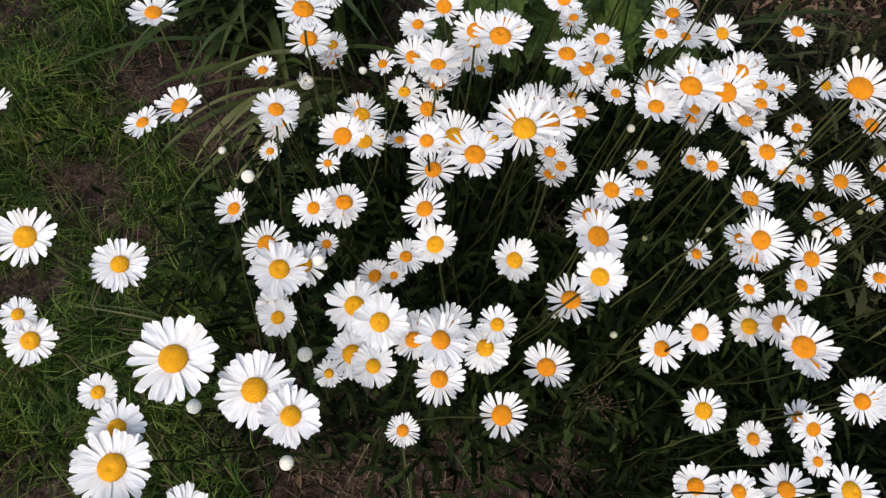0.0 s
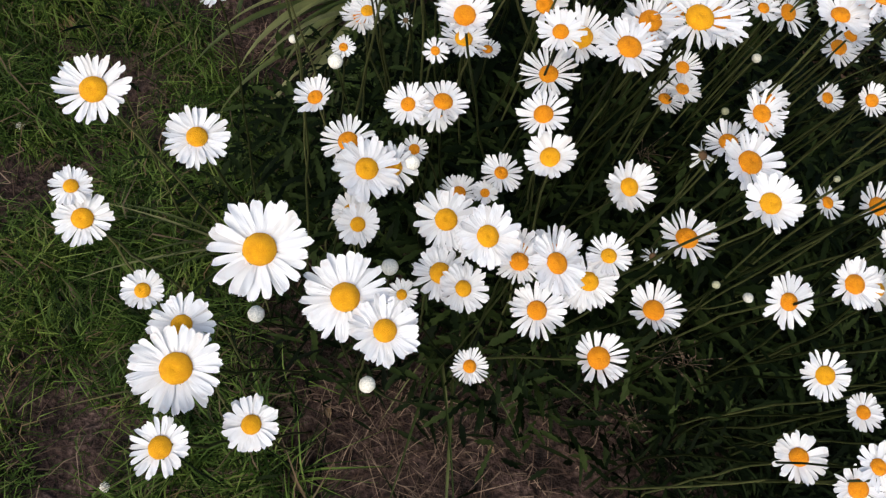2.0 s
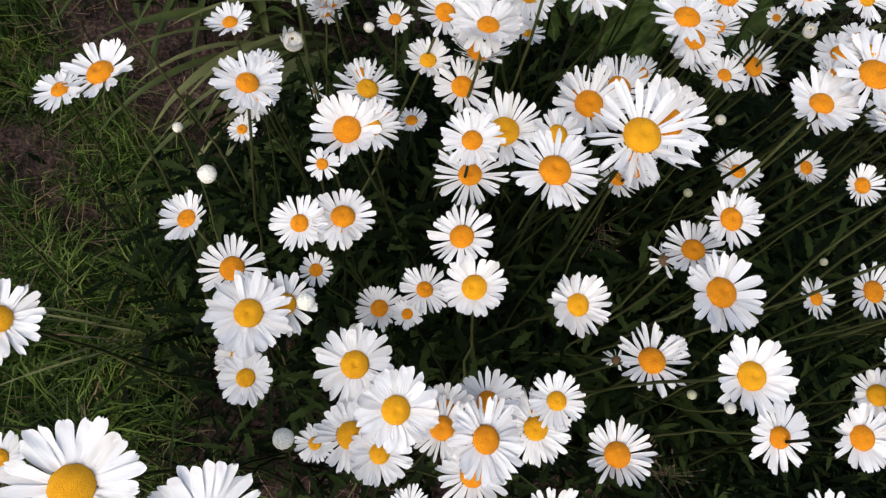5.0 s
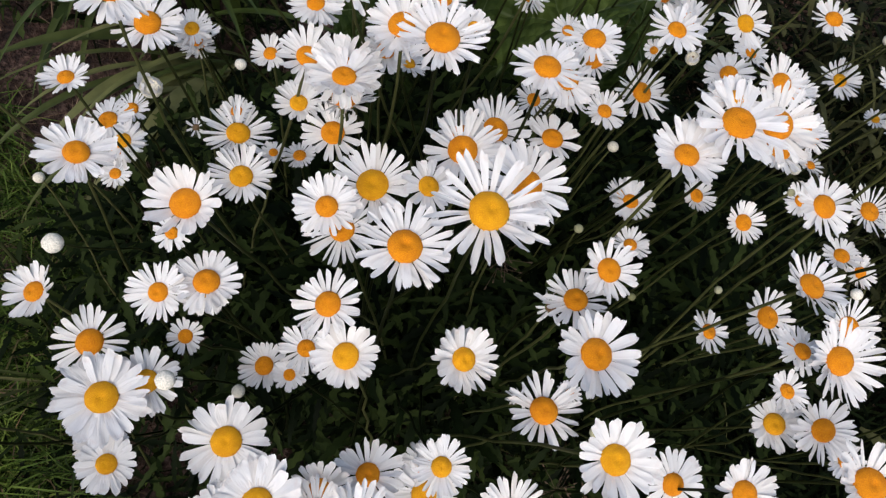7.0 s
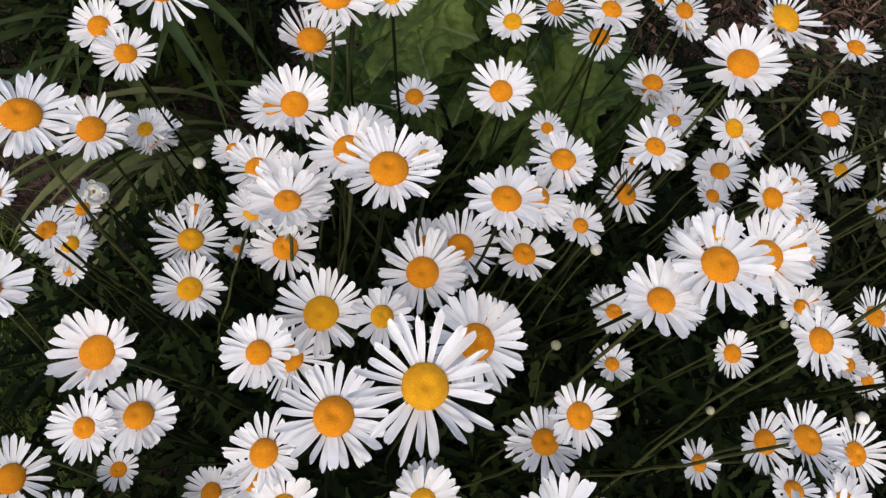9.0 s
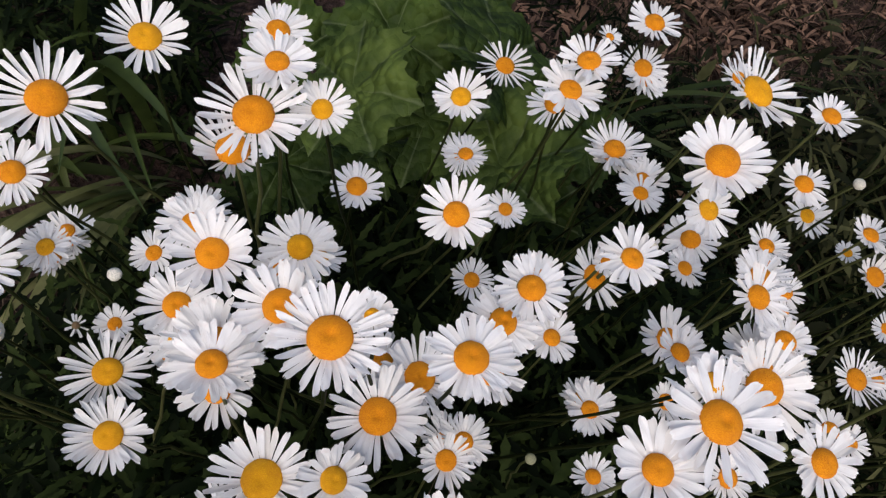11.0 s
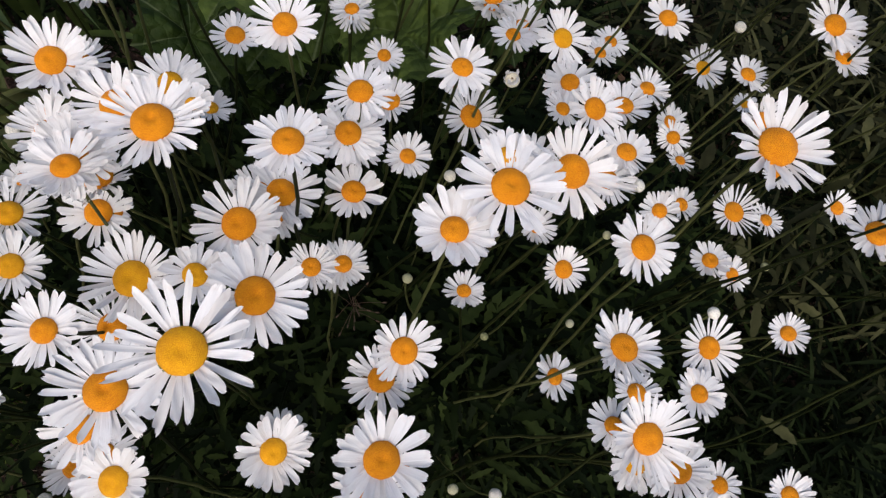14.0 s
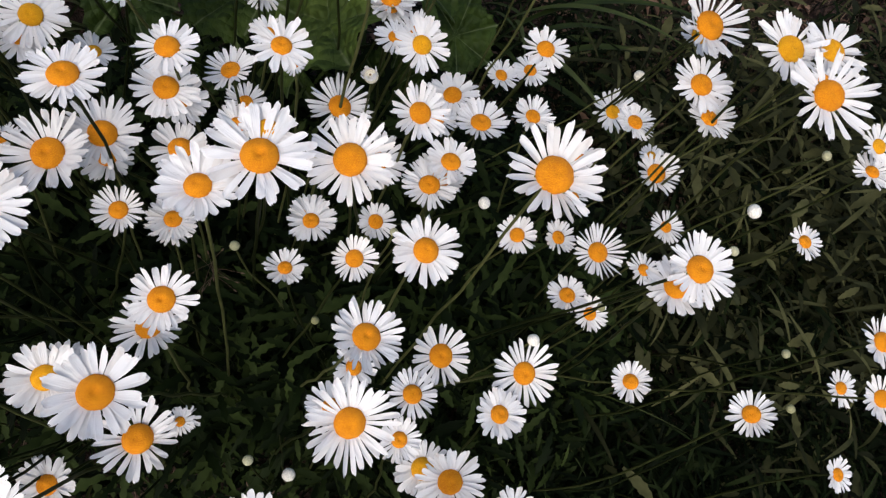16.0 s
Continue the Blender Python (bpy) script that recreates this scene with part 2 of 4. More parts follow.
def build_ground():
    inner = [-1.7 + 0.0125 * i for i in range(305)]
    far = [2.2 + 0.12 * 1.5 ** i for i in range(15)]
    xs = [-v + 0.4 for v in reversed(far)] + inner + far
    verts = []
    for x in xs:
        for y in xs:
            near = abs(x - 0.2) < 1.95 and abs(y - 0.2) < 1.95
            verts.append((x, y + 0.6, ground_height(x, y + 0.6) if near else -0.01))
    me = mesh_of("ground", verts, [f[::-1] for f in sheet(len(xs), len(xs))], SOIL)
    tagged(new("ground", me), "dark crumbly bare garden soil under the flower bed and lawn", "ground", kind="structure")


build_ground()


# ---- lawn and other growth that nobody could count ----
def blades(rng, xy, length, width, lean, base_z, comb=None):
    """Curved grass blades of three triangles each, at places xy."""
    n = len(xy)
    a = rng.uniform(0, 2 * np.pi, n) if comb is None else comb + rng.normal(0, 0.75, n)
    way = np.stack([np.cos(a), np.sin(a), np.zeros(n)], 1)
    side = np.stack([-np.sin(a), np.cos(a), np.zeros(n)], 1) * (width * rng.uniform(0.6, 1.3, n))[:, None] / 2
    foot = np.c_[xy, base_z]
    bend = lean * rng.uniform(0.3, 1.6, n)
    up = np.array([0, 0, 1.0])
    l = length[:, None]
    mid = foot + up * l * 0.55 + way * l * (0.22 * bend)[:, None]
    tip = foot + up * l * np.maximum(0.95 - 0.45 * bend, 0.12)[:, None] + way * l * (0.75 * bend)[:, None]
    v = np.stack([foot - side, foot + side, mid - side * 0.85, mid + side * 0.85, tip], 1)
    k = np.arange(n)[:, None] * 5
    t = np.concatenate([k + [0, 1, 3], k + [0, 3, 2], k + [2, 3, 4]], 1).reshape(-1, 3)
    return v.reshape(-1, 3), t


def patchy(xy, scale, seed):
    return np.array([noise.noise(Vector((x * scale, y * scale, seed))) for x, y in xy])


def lawn_edge(y):
    """How far to the right the lawn reaches at each depth."""
    return np.interp(y, [-0.5, 0.2, 0.45, 0.75, 1.0, 1.1, 1.2, 1.35, 1.5, 1.8, 2.6], [0.1, -0.2, -0.42, -0.32, -0.42, -0.60, -0.73, -0.82, -0.89, -1.0, -1.25])


def fade(rng, xy, reach):
    """Keeps fewer and fewer places towards an uneven outer rim."""
    r = np.hypot(xy[:, 0] - 0.1, xy[:, 1] - 0.9) + 0.5 * patchy(xy, 1.3, 8.8)
    return rng.uniform(0, 1, len(xy)) < np.clip((reach - r) / (0.45 * reach), 0, 1)


def build_lawn():
    rng = np.random.default_rng(3)
    near = np.stack([rng.uniform(-1.75, 0.2, 210000), rng.uniform(-0.1, 2.3, 210000)], 1)
    far = np.stack([rng.uniform(-4.6, 3.6, 160000), rng.uniform(-3.6, 4.8, 160000)], 1)
    far = far[~((far[:, 0] > -1.75) & (far[:, 1] > -0.1) & (far[:, 1] < 2.3)) & ((far[:, 0] < lawn_edge(far[:, 1])) | (far[:, 1] < -0.2))]
    far = far[fade(rng, far, 4.8)]
    near = near[rng.uniform(0, 1, len(near)) < np.clip((near[:, 0] + 1.85) / 0.35, 0.25, 1) * np.clip(np.minimum(near[:, 1] + 0.25, 2.45 - near[:, 1]) / 0.35, 0.25, 1)]
    xy = np.concatenate([near, far])
    p = patchy(xy, 5.0, 1.7) + 0.6 * patchy(xy, 17.0, 4.1) + 0.55 * patchy(xy, 42.0, 6.4)
    keep = ((xy[:, 0] < lawn_edge(xy[:, 1]) + 0.06 * p + rng.normal(0, 0.035, len(xy))) | (xy[:, 1] < -0.2)) & (p > -0.16 + rng.uniform(-0.25, 0.25, len(xy)))
    worn = np.exp(-(((xy[:, 0] + 0.84) / 0.30) ** 2 + ((xy[:, 1] - 0.42) / 0.18) ** 2))
    keep &= rng.uniform(0, 1, len(xy)) > 0.55 * worn
    xy, p = xy[keep], p[keep]
    length = np.clip(rng.normal(0.040, 0.024, len(xy)) + 0.085 * p, 0.010, 0.17)
    coarse = np.clip((np.hypot(xy[:, 0] - 0.1, xy[:, 1] - 0.9) - 1.7) / 0.6, 0, 1)
    length = length * (1 + coarse)
    z = np.array([ground_height(x, y) if c < 0.6 else 0.0 for (x, y), c in zip(xy, coarse)]) - 0.004
    comb = np.where(rng.uniform(0, 1, len(xy)) < 0.35, 9.0 * patchy(xy, 8.0, 3.3), rng.uniform(0, 6.28, len(xy)))
    v, t = blades(rng, xy, length, 0.0027 * (1 + 2.2 * coarse), 1.2, z, comb)
    tagged(new("lawn_grass", soup("lawn_grass", v, t, LAWN)), "rough green lawn grass with brown thatch beside the bed", "grass", kind="stuff")


build_lawn()


def bare_back(x, y):
    """How bare the brown littered soil behind the bed lies."""
    return np.clip(1.25 * np.exp(-(((x - 1.0) / 0.42) ** 2 + ((y - 1.80) / 0.32) ** 2)), 0, 1)


def build_bed_grass():
    rng = np.random.default_rng(8)
    xy = np.stack([rng.uniform(-0.55, 2.4, 46000), rng.uniform(-0.6, 2.9, 46000)], 1)
    xy = xy[fade(rng, xy, 2.2)]
    p = patchy(xy, 4.0, 9.2)
    front = np.clip((0.75 - xy[:, 1]) / 0.3, 0, 1)
    right = np.clip((xy[:, 0] - 0.35) / 0.3, 0, 1)
    keep = rng.uniform(0, 1, len(xy)) < np.clip(0.12 - 0.06 * front + 0.55 * right * np.clip(0.35 + (xy[:, 1] - 0.75) / 0.4, 0.35, 1) + 0.6 * p, 0, 0.9)
    keep &= rng.uniform(0, 1, len(xy)) > 0.95 * bare_back(xy[:, 0], xy[:, 1])
    xy, r = xy[keep], right[keep]
    length = np.clip(rng.normal(0.08, 0.04, len(xy)) + 0.10 * r * rng.uniform(0, 1, len(xy)), 0.02, 0.28)
    z = np.array([ground_height(x, y) for x, y in xy]) - 0.004
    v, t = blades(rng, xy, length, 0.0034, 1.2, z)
    tagged(new("bed_grass", soup("bed_grass", v, t, WEED)), "thin weedy grass tufts growing among the daisies, darkened for shade", "grass", kind="stuff")


build_bed_grass()


def build_litter():
    rng = np.random.default_rng(5)
    xy = np.stack([rng.uniform(-1.4, 1.7, 40000), rng.uniform(0.1, 2.4, 40000)], 1)
    p = patchy(xy, 6.0, 2.2)
    lawn = (xy[:, 0] < lawn_edge(xy[:, 1])) * 0.10
    front = 0.35 * np.exp(-((xy[:, 0] + 0.2) / 0.35) ** 2 - ((xy[:, 1] - 0.45) / 0.16) ** 2)
    keep = rng.uniform(0, 1, len(xy)) < 0.06 + lawn + front + 0.8 * bare_back(xy[:, 0], xy[:, 1]) + 0.6 * p
    xy = xy[keep]
    n = len(xy)
    a = rng.uniform(0, 2 * np.pi, n)
    half = np.stack([np.cos(a), np.sin(a), rng.normal(0, 0.22, n)], 1) * rng.uniform(0.005, 0.030, n)[:, None]
    side = np.stack([-np.sin(a), np.cos(a), np.zeros(n)], 1) * rng.uniform(0.0004, 0.0011, n)[:, None]
    mid = np.c_[xy, np.array([ground_height(x, y) for x, y in xy]) + 0.004 + 0.022 * (xy[:, 0] < lawn_edge(xy[:, 1])) * rng.uniform(0, 1, n)]
    up = np.array([0, 0, 0.0008])
    v = np.stack([mid - half - side, mid - half + side, mid + half - side, mid + half + side, mid - half + up, mid + half + up], 1).reshape(-1, 3)
    k = np.arange(n)[:, None] * 6
    t = np.concatenate([k + [0, 4, 2], k + [4, 5, 2], k + [1, 3, 4], k + [4, 3, 5]], 1).reshape(-1, 3)
    tagged(new("dry_litter", soup("dry_litter", v, t, STRAW)), "dry straw and dead grass scattered over the soil", "litter", kind="stuff")


build_litter()


def build_dry_grass():
    rng = np.random.default_rng(15)
    xy = np.concatenate([np.stack([rng.normal(-0.18, 0.24, 2100), rng.normal(0.44, 0.12, 2100)], 1), np.stack([rng.normal(-0.6, 0.16, 700), rng.normal(1.2, 0.22, 700)], 1), np.stack([rng.normal(1.0, 0.33, 2600), rng.normal(1.78, 0.24, 2600)], 1)])
    keep = patchy(xy, 13.0, 7.7) > rng.uniform(-0.35, 0.25, len(xy))
    xy = xy[keep]
    z = np.array([ground_height(x, y) for x, y in xy]) - 0.003
    v, t = blades(rng, xy, np.clip(rng.normal(0.04, 0.02, len(xy)), 0.012, 0.11), 0.0018, 1.5, z)
    tagged(new("dry_grass", soup("dry_grass", v, t, STRAW)), "thin dry brown grass standing on the bare soil", "grass", kind="stuff")


build_dry_grass()


def leaf_shape(length, width, lobes, depth, fold=0.15, droop=0.25, rows=9):
    """A toothed leaf along +y: points and triangles, with a midrib groove."""
    v, t = [], []
    for i in range(rows):
        s = i / (rows - 1)
        w = width / 2 * (math.sin(math.pi * min(1.0, 0.08 + 0.92 * s) ** 1.25) ** 0.8 + 0.08 * (1 - s))
        w *= 1 - depth * (i % 2 if lobes else 0)
        z = length * (0.12 * s - droop * s * s)
        for x, h in ((-w, fold * w), (0, -0.3 * fold * w), (w, fold * w)):
            v.append((x, s * length, z + h))
        if i:
            a, b = 3 * (i - 1), 3 * i
            t += [(a, a + 1, b + 1), (a, b + 1, b), (a + 1, a + 2, b + 2), (a + 1, b + 2, b + 1)]
    return np.array(v), np.array(t)


def scatter(rng, shapes, places, yaw, pitch, size):
    """Copies of leaf shapes, turned and laid at places, as one set of arrays."""
    vs, ts, at = [], [], 0
    pick = rng.integers(0, len(shapes), len(places))
    for k, (sv, st) in enumerate(shapes):
        m = pick == k
        n = int(m.sum())
        if not n:
            continue
        ca, sa, cp, sp = np.cos(yaw[m]), np.sin(yaw[m]), np.cos(pitch[m]), np.sin(pitch[m])
        x, y, z = sv.T
        y2 = cp[:, None] * y - sp[:, None] * z
        z2 = sp[:, None] * y + cp[:, None] * z
        p = np.stack([ca[:, None] * x - sa[:, None] * y2, sa[:, None] * x + ca[:, None] * y2, z2], 2) * size[m][:, None, None] + places[m][:, None, :]
        vs.append(p.reshape(-1, 3))
        ts.append((st[None] + (np.arange(n) * len(sv))[:, None, None] + at).reshape(-1, 3))
        at += n * len(sv)
    return np.concatenate(vs), np.concatenate(ts)


def build_foliage():
    rng = np.random.default_rng(11)
    shapes = [leaf_shape(0.05, 0.010, True, 0.45, rows=11), leaf_shape(0.042, 0.012, True, 0.4), leaf_shape(0.065, 0.009, True, 0.45, droop=0.4, rows=13), leaf_shape(0.036, 0.008, True, 0.3)]
    n = 20000
    x, y = rng.normal(0.12, 0.38, n), rng.normal(0.95, 0.22, n)
    z = rng.uniform(0.01, 0.42, n) ** 1.0
    spread = np.hypot((x - 0.1) / 0.75, (y - 0.93) / 0.48)
    keep = (spread < 1.0) & (z < 0.46 * (1.05 - spread ** 2))
    pl = np.stack([x, y, z], 1)[keep]
    m = len(pl)
    far = np.stack([rng.uniform(-0.78, -0.22, 2600), rng.uniform(1.42, 1.95, 2600), 0.02 + 0.3 * rng.uniform(0, 1, 2600) ** 1.6], 1)
    pl = np.concatenate([pl, far])
    m = len(pl)
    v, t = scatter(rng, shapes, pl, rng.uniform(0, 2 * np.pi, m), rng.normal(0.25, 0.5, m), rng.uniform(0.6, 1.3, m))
    tagged(new("daisy_foliage", soup("daisy_foliage", v, t, LEAF, True)), "green toothed daisy leaves crowding under the flowers, darkened for shade", "foliage", kind="stuff")
    shapes = [leaf_shape(0.06, 0.007, False, 0), leaf_shape(0.045, 0.010, True, 0.4, rows=11), leaf_shape(0.04, 0.011, True, 0.45), leaf_shape(0.08, 0.006, False, 0, droop=0.4)]
    n = 30000
    x, y = rng.uniform(-1.2, 2.4, n), rng.uniform(-0.5, 3.0, n)
    some = fade(rng, np.stack([x, y], 1), 2.3)
    x, y, n = x[some], y[some], int(some.sum())
    p = patchy(np.stack([x, y], 1), 4.5, 6.6)
    right = np.clip((x - 0.3) / 0.35, 0, 1)
    left = np.clip((-0.25 - x) / 0.2, 0, 1)
    bare = 0.6 * np.exp(-(((x + 0.15) / 0.26) ** 2 + ((y - 0.44) / 0.13) ** 2)) + 2.0 * bare_back(x, y) + 1.5 * np.exp(-(((x + 0.60) / 0.13) ** 2 + ((y - 1.28) / 0.2) ** 2)) - 1.6 * np.exp(-(((x + 0.42) / 0.22) ** 2 + ((y - 1.62) / 0.16) ** 2))
    keep = rng.uniform(0, 1, n) < 0.24 + 0.5 * right - 0.30 * left + 0.6 * p - 0.5 * bare
    x, y, right = x[keep], y[keep], right[keep]
    back = np.exp(-(((x + 0.42) / 0.22) ** 2 + ((y - 1.62) / 0.16) ** 2))
    z = 0.012 + rng.uniform(0, 1, len(x)) * (0.05 + 0.2 * right + 0.25 * back)
    v, t = scatter(rng, shapes, np.stack([x, y, z], 1), rng.uniform(0, 2 * np.pi, len(x)), rng.normal(0.2, 0.4, len(x)), rng.uniform(0.5, 1.2, len(x)))
    n = 15000
    side = np.stack([rng.uniform(0.22, 1.5, n), rng.uniform(0.05, 1.6, n), 0.01 + 0.20 * rng.uniform(0, 1, n) ** 1.5], 1)
    side = side[patchy(side[:, :2], 5.0, 3.9) > rng.uniform(-0.7, 0.35, n)]
    # these near-black leaves hide lit soil so the bed front looks shaded
    fore = np.stack([rng.normal(0.72, 0.24, 6500), rng.normal(0.58, 0.17, 6500), 0.012 + 0.13 * rng.uniform(0, 1, 6500) ** 1.4], 1)
    fore = fore[(fore[:, 0] > 0.28) & (fore[:, 1] < 0.95)]
    side = np.concatenate([side, fore])
    small = [leaf_shape(0.05, 0.006, False, 0), leaf_shape(0.035, 0.009, True, 0.45, rows=11), leaf_shape(0.028, 0.008, True, 0.35), leaf_shape(0.07, 0.0045, False, 0, droop=0.5)]
    v2, t2 = scatter(rng, small, side, rng.uniform(0, 2 * np.pi, len(side)), rng.normal(0.3, 0.5, len(side)), rng.uniform(0.5, 1.2, len(side)))
    v, t = np.concatenate([v, v2]), np.concatenate([t, t2 + len(v)])
    n = 9000
    out = np.stack([rng.normal(1.10, 0.30, n), rng.normal(1.25, 0.28, n), 0.02 + 0.28 * rng.uniform(0, 1, n) ** 1.3], 1)
    out = out[(out[:, 0] > 0.62) & (patchy(out[:, :2], 6.0, 5.2) > rng.uniform(-0.4, 0.35, n)) & (rng.uniform(0, 1, n) > 0.9 * bare_back(out[:, 0], out[:, 1]))]
    wide = [leaf_shape(0.055, 0.016, True, 0.25, rows=11), leaf_shape(0.08, 0.008, False, 0, droop=0.4), leaf_shape(0.042, 0.018, True, 0.2), leaf_shape(0.10, 0.006, False, 0, droop=0.5)]
    v3, t3 = scatter(rng, wide, out, rng.uniform(0, 2 * np.pi, len(out)), rng.normal(0.3, 0.45, len(out)), rng.uniform(0.5, 1.2, len(out)))
    tagged(new("olive_weeds", soup("olive_weeds", v3, t3, WEED_PALE, True)), "dull olive leafy weeds growing behind the daisy bed", "weeds", kind="stuff")
    tagged(new("weeds", soup("weeds", v, t, WEED, True)), "low dull green weeds spreading over the soil, darkened for shade", "weeds", kind="stuff")


build_foliage()


def build_leaf_litter():
    rng = np.random.default_rng(19)
    n = 5200
    at = np.stack([rng.normal(1.0, 0.36, n), rng.normal(1.78, 0.27, n), 0.012 + 0.05 * rng.uniform(0, 1, n) ** 2], 1)
    at = at[patchy(at[:, :2], 7.0, 2.6) > rng.uniform(-0.5, 0.3, n)]
    at[:, 2] += np.maximum(0, [ground_height(x, y) for x, y in at[:, :2]])
    shapes = [leaf_shape(0.035, 0.014, True, 0.2, fold=0.9, droop=0.5), leaf_shape(0.05, 0.009, False, 0, fold=0.8, droop=0.6), leaf_shape(0.024, 0.012, True, 0.15, fold=1.1, droop=0.4), leaf_shape(0.075, 0.004, False, 0, fold=0.5, droop=0.3)]
    v, t = scatter(rng, shapes, at, rng.uniform(0, 2 * np.pi, len(at)), rng.normal(0.15, 0.35, len(at)), rng.uniform(0.5, 1.3, len(at)))
    tagged(new("leaf_litter", soup("leaf_litter", v, t, LITTER, True)), "curled reddish brown dead leaves on bare soil", "litter", kind="stuff")


build_leaf_litter()


# ---- arching strap-leaved plants ----
def strap_leaf(foot, yaw, length, width, rise, arch):
    """A long folded leaf that rises and bends over."""
    pts, d = [], Vector((math.cos(yaw), math.sin(yaw), 0))
    p, ang = foot.copy(), rise
    n = 16
    for i in range(n):
        pts.append(p.copy())
        p = p + (d * math.cos(ang) + Vector((0, 0, 1)) * math.sin(ang)) * (length / (n - 1))
        ang -= arch / (n - 1) * (0.5 + 1.2 * i / n)
        if p.z < 0.015:
            p.z, ang = 0.015, max(ang, 0)
    side = Vector((-d.y, d.x, 0))
    bow = 0.10 * length * math.sin(37.0 * yaw + 91.0 * length)
    pts = [q + side * bow * (i / (n - 1)) ** 2 for i, q in enumerate(pts)]
    verts = []
    for i, q in enumerate(pts):
        s = i / (n - 1)
        w = width / 2 * min(1.0, 0.55 + 1.5 * s) * min(1.0, (1 - s) * 2.6 + 0.02)
        fold = 0.35 * w
        for x, h in ((-1, fold), (-0.5, fold * 0.4), (0, 0), (0.5, fold * 0.4), (1, fold)):
            verts.append(q + side * x * w + Vector((0, 0, h)))
    return verts, sheet(n, 5)


def strap_plant(x, y, count, length, width, yaw0, spread, rise, arch, label, seed, broad=(), mat=STRAP):
    rng = random.Random(seed)
    root = new("strap_leaved_plant")
    root.location = (x, y, 0)
    tagged(root, label, "plant")
    kinds = [(rng.gauss(0, 0.035), rng.gauss(0, 0.035), yaw0 + rng.uniform(-spread, spread), length * rng.uniform(0.55, 1.15), width * rng.uniform(0.6, 1.2), rise * rng.uniform(0.7, 1.2), arch * rng.uniform(0.6, 1.4)) for i in range(count)]
    for dx, dy, yaw, long, wide, up, bend in kinds + list(broad):
        v, f = strap_leaf(Vector((dx, dy, -0.005)), yaw, long, wide, up, bend)
        ob_of("leaf", mesh_of("leaf", v, f, mat), root)


strap_plant(-0.29, 1.34, 46, 0.45, 0.0125, -2.00, 0.45, 1.10, 2.2, "arching grassy strap-leaved plant on bare soil beside the lawn", 21, [(0.02, 0.0, -2.05, 0.50, 0.027, 1.15, 1.9), (0.05, -0.02, -1.90, 0.46, 0.025, 1.10, 2.0), (-0.01, 0.03, -2.35, 0.48, 0.022, 1.05, 1.9), (-0.02, 0.06, -2.75, 0.46, 0.026, 0.85, 1.3), (0.03, 0.02, -2.2, 0.45, 0.021, 1.2, 2.2)])
strap_plant(-0.42, 1.45, 7, 0.56, 0.018, -1.2, 1.3, 1.35, 1.2, "tall strap-leaved plant with broad upright green blades", 22, [(0.0, 0.0, -1.19, 0.85, 0.028, 1.40, 1.40), (0.05, 0.0, -1.10, 0.80, 0.023, 1.42, 1.35), (0.03, 0.03, -1.32, 0.74, 0.018, 1.35, 1.3), (0.12, 0.0, -1.25, 0.76, 0.024, 1.43, 1.2)], STRAP_BROAD)
strap_plant(-0.52, 1.62, 24, 0.46, 0.020, -2.3, 1.2, 0.95, 1.7, "clump of broad dark strap leaves behind the bed", 24, (), STRAP_DARK)
strap_plant(0.46, 1.52, 12, 0.52, 0.017, -0.9, 0.9, 1.25, 1.5, "small strap-leaved plant at the back of the bed", 23, (), STRAP_DARK)


def grass_tuft(x, y, count, length, yaw0, seed):
    rng = random.Random(seed)
    root = new("grass_tuft")
    root.location = (x, y, 0)
    tagged(root, "tuft of long coarse grass leaning out of the bed", "grass", "coarse grass tufts")
    for i in range(count):
        v, f = strap_leaf(Vector((rng.gauss(0, 0.012), rng.gauss(0, 0.012), -0.005)), yaw0 + rng.gauss(0, 0.6), length * rng.uniform(0.45, 1.1), rng.uniform(0.0022, 0.0048), rng.uniform(0.8, 1.4), rng.uniform(0.8, 2.3))
        ob_of("blade", mesh_of("blade", v, f, STRAP if i % 4 == 0 else STRAP_DARK), root)


grass_tuft(-0.10, 0.68, 9, 0.46, -1.35, 31)
grass_tuft(-0.46, 0.78, 12, 0.36, -2.4, 33)
grass_tuft(0.55, 0.84, 6, 0.36, -1.2, 34)


# ---- dead leaves ----
def dead_leaf(x, y, z, length, spin, label):
    me = soup("dead_leaf", *leaf_shape(length, length * 0.5, True, 0.12, fold=0.7, droop=0.5, rows=13), DRY, True)
    ob = new("dead_leaf", me)
    ob.matrix_world = Matrix.Translation((x, y, ground_height(x, y) + z)) @ Matrix.Rotation(spin, 4, "Z")
    tagged(ob, label, "leaf", "dead leaves on the ground")


dead_leaf(-0.92, 1.17, 0.03, 0.07, 1.2, "curled dry tan leaf lying on the lawn")
dead_leaf(0.90, 1.63, 0.02, 0.06, 2.1, "crumpled brown dead leaf lying on bare soil")
dead_leaf(-0.27, 0.50, 0.006, 0.024, 0.4, "small reddish dead leaf on the soil")
dead_leaf(0.0, 0.50, 0.006, 0.02, 4.0, "small brown dead leaf on the soil")


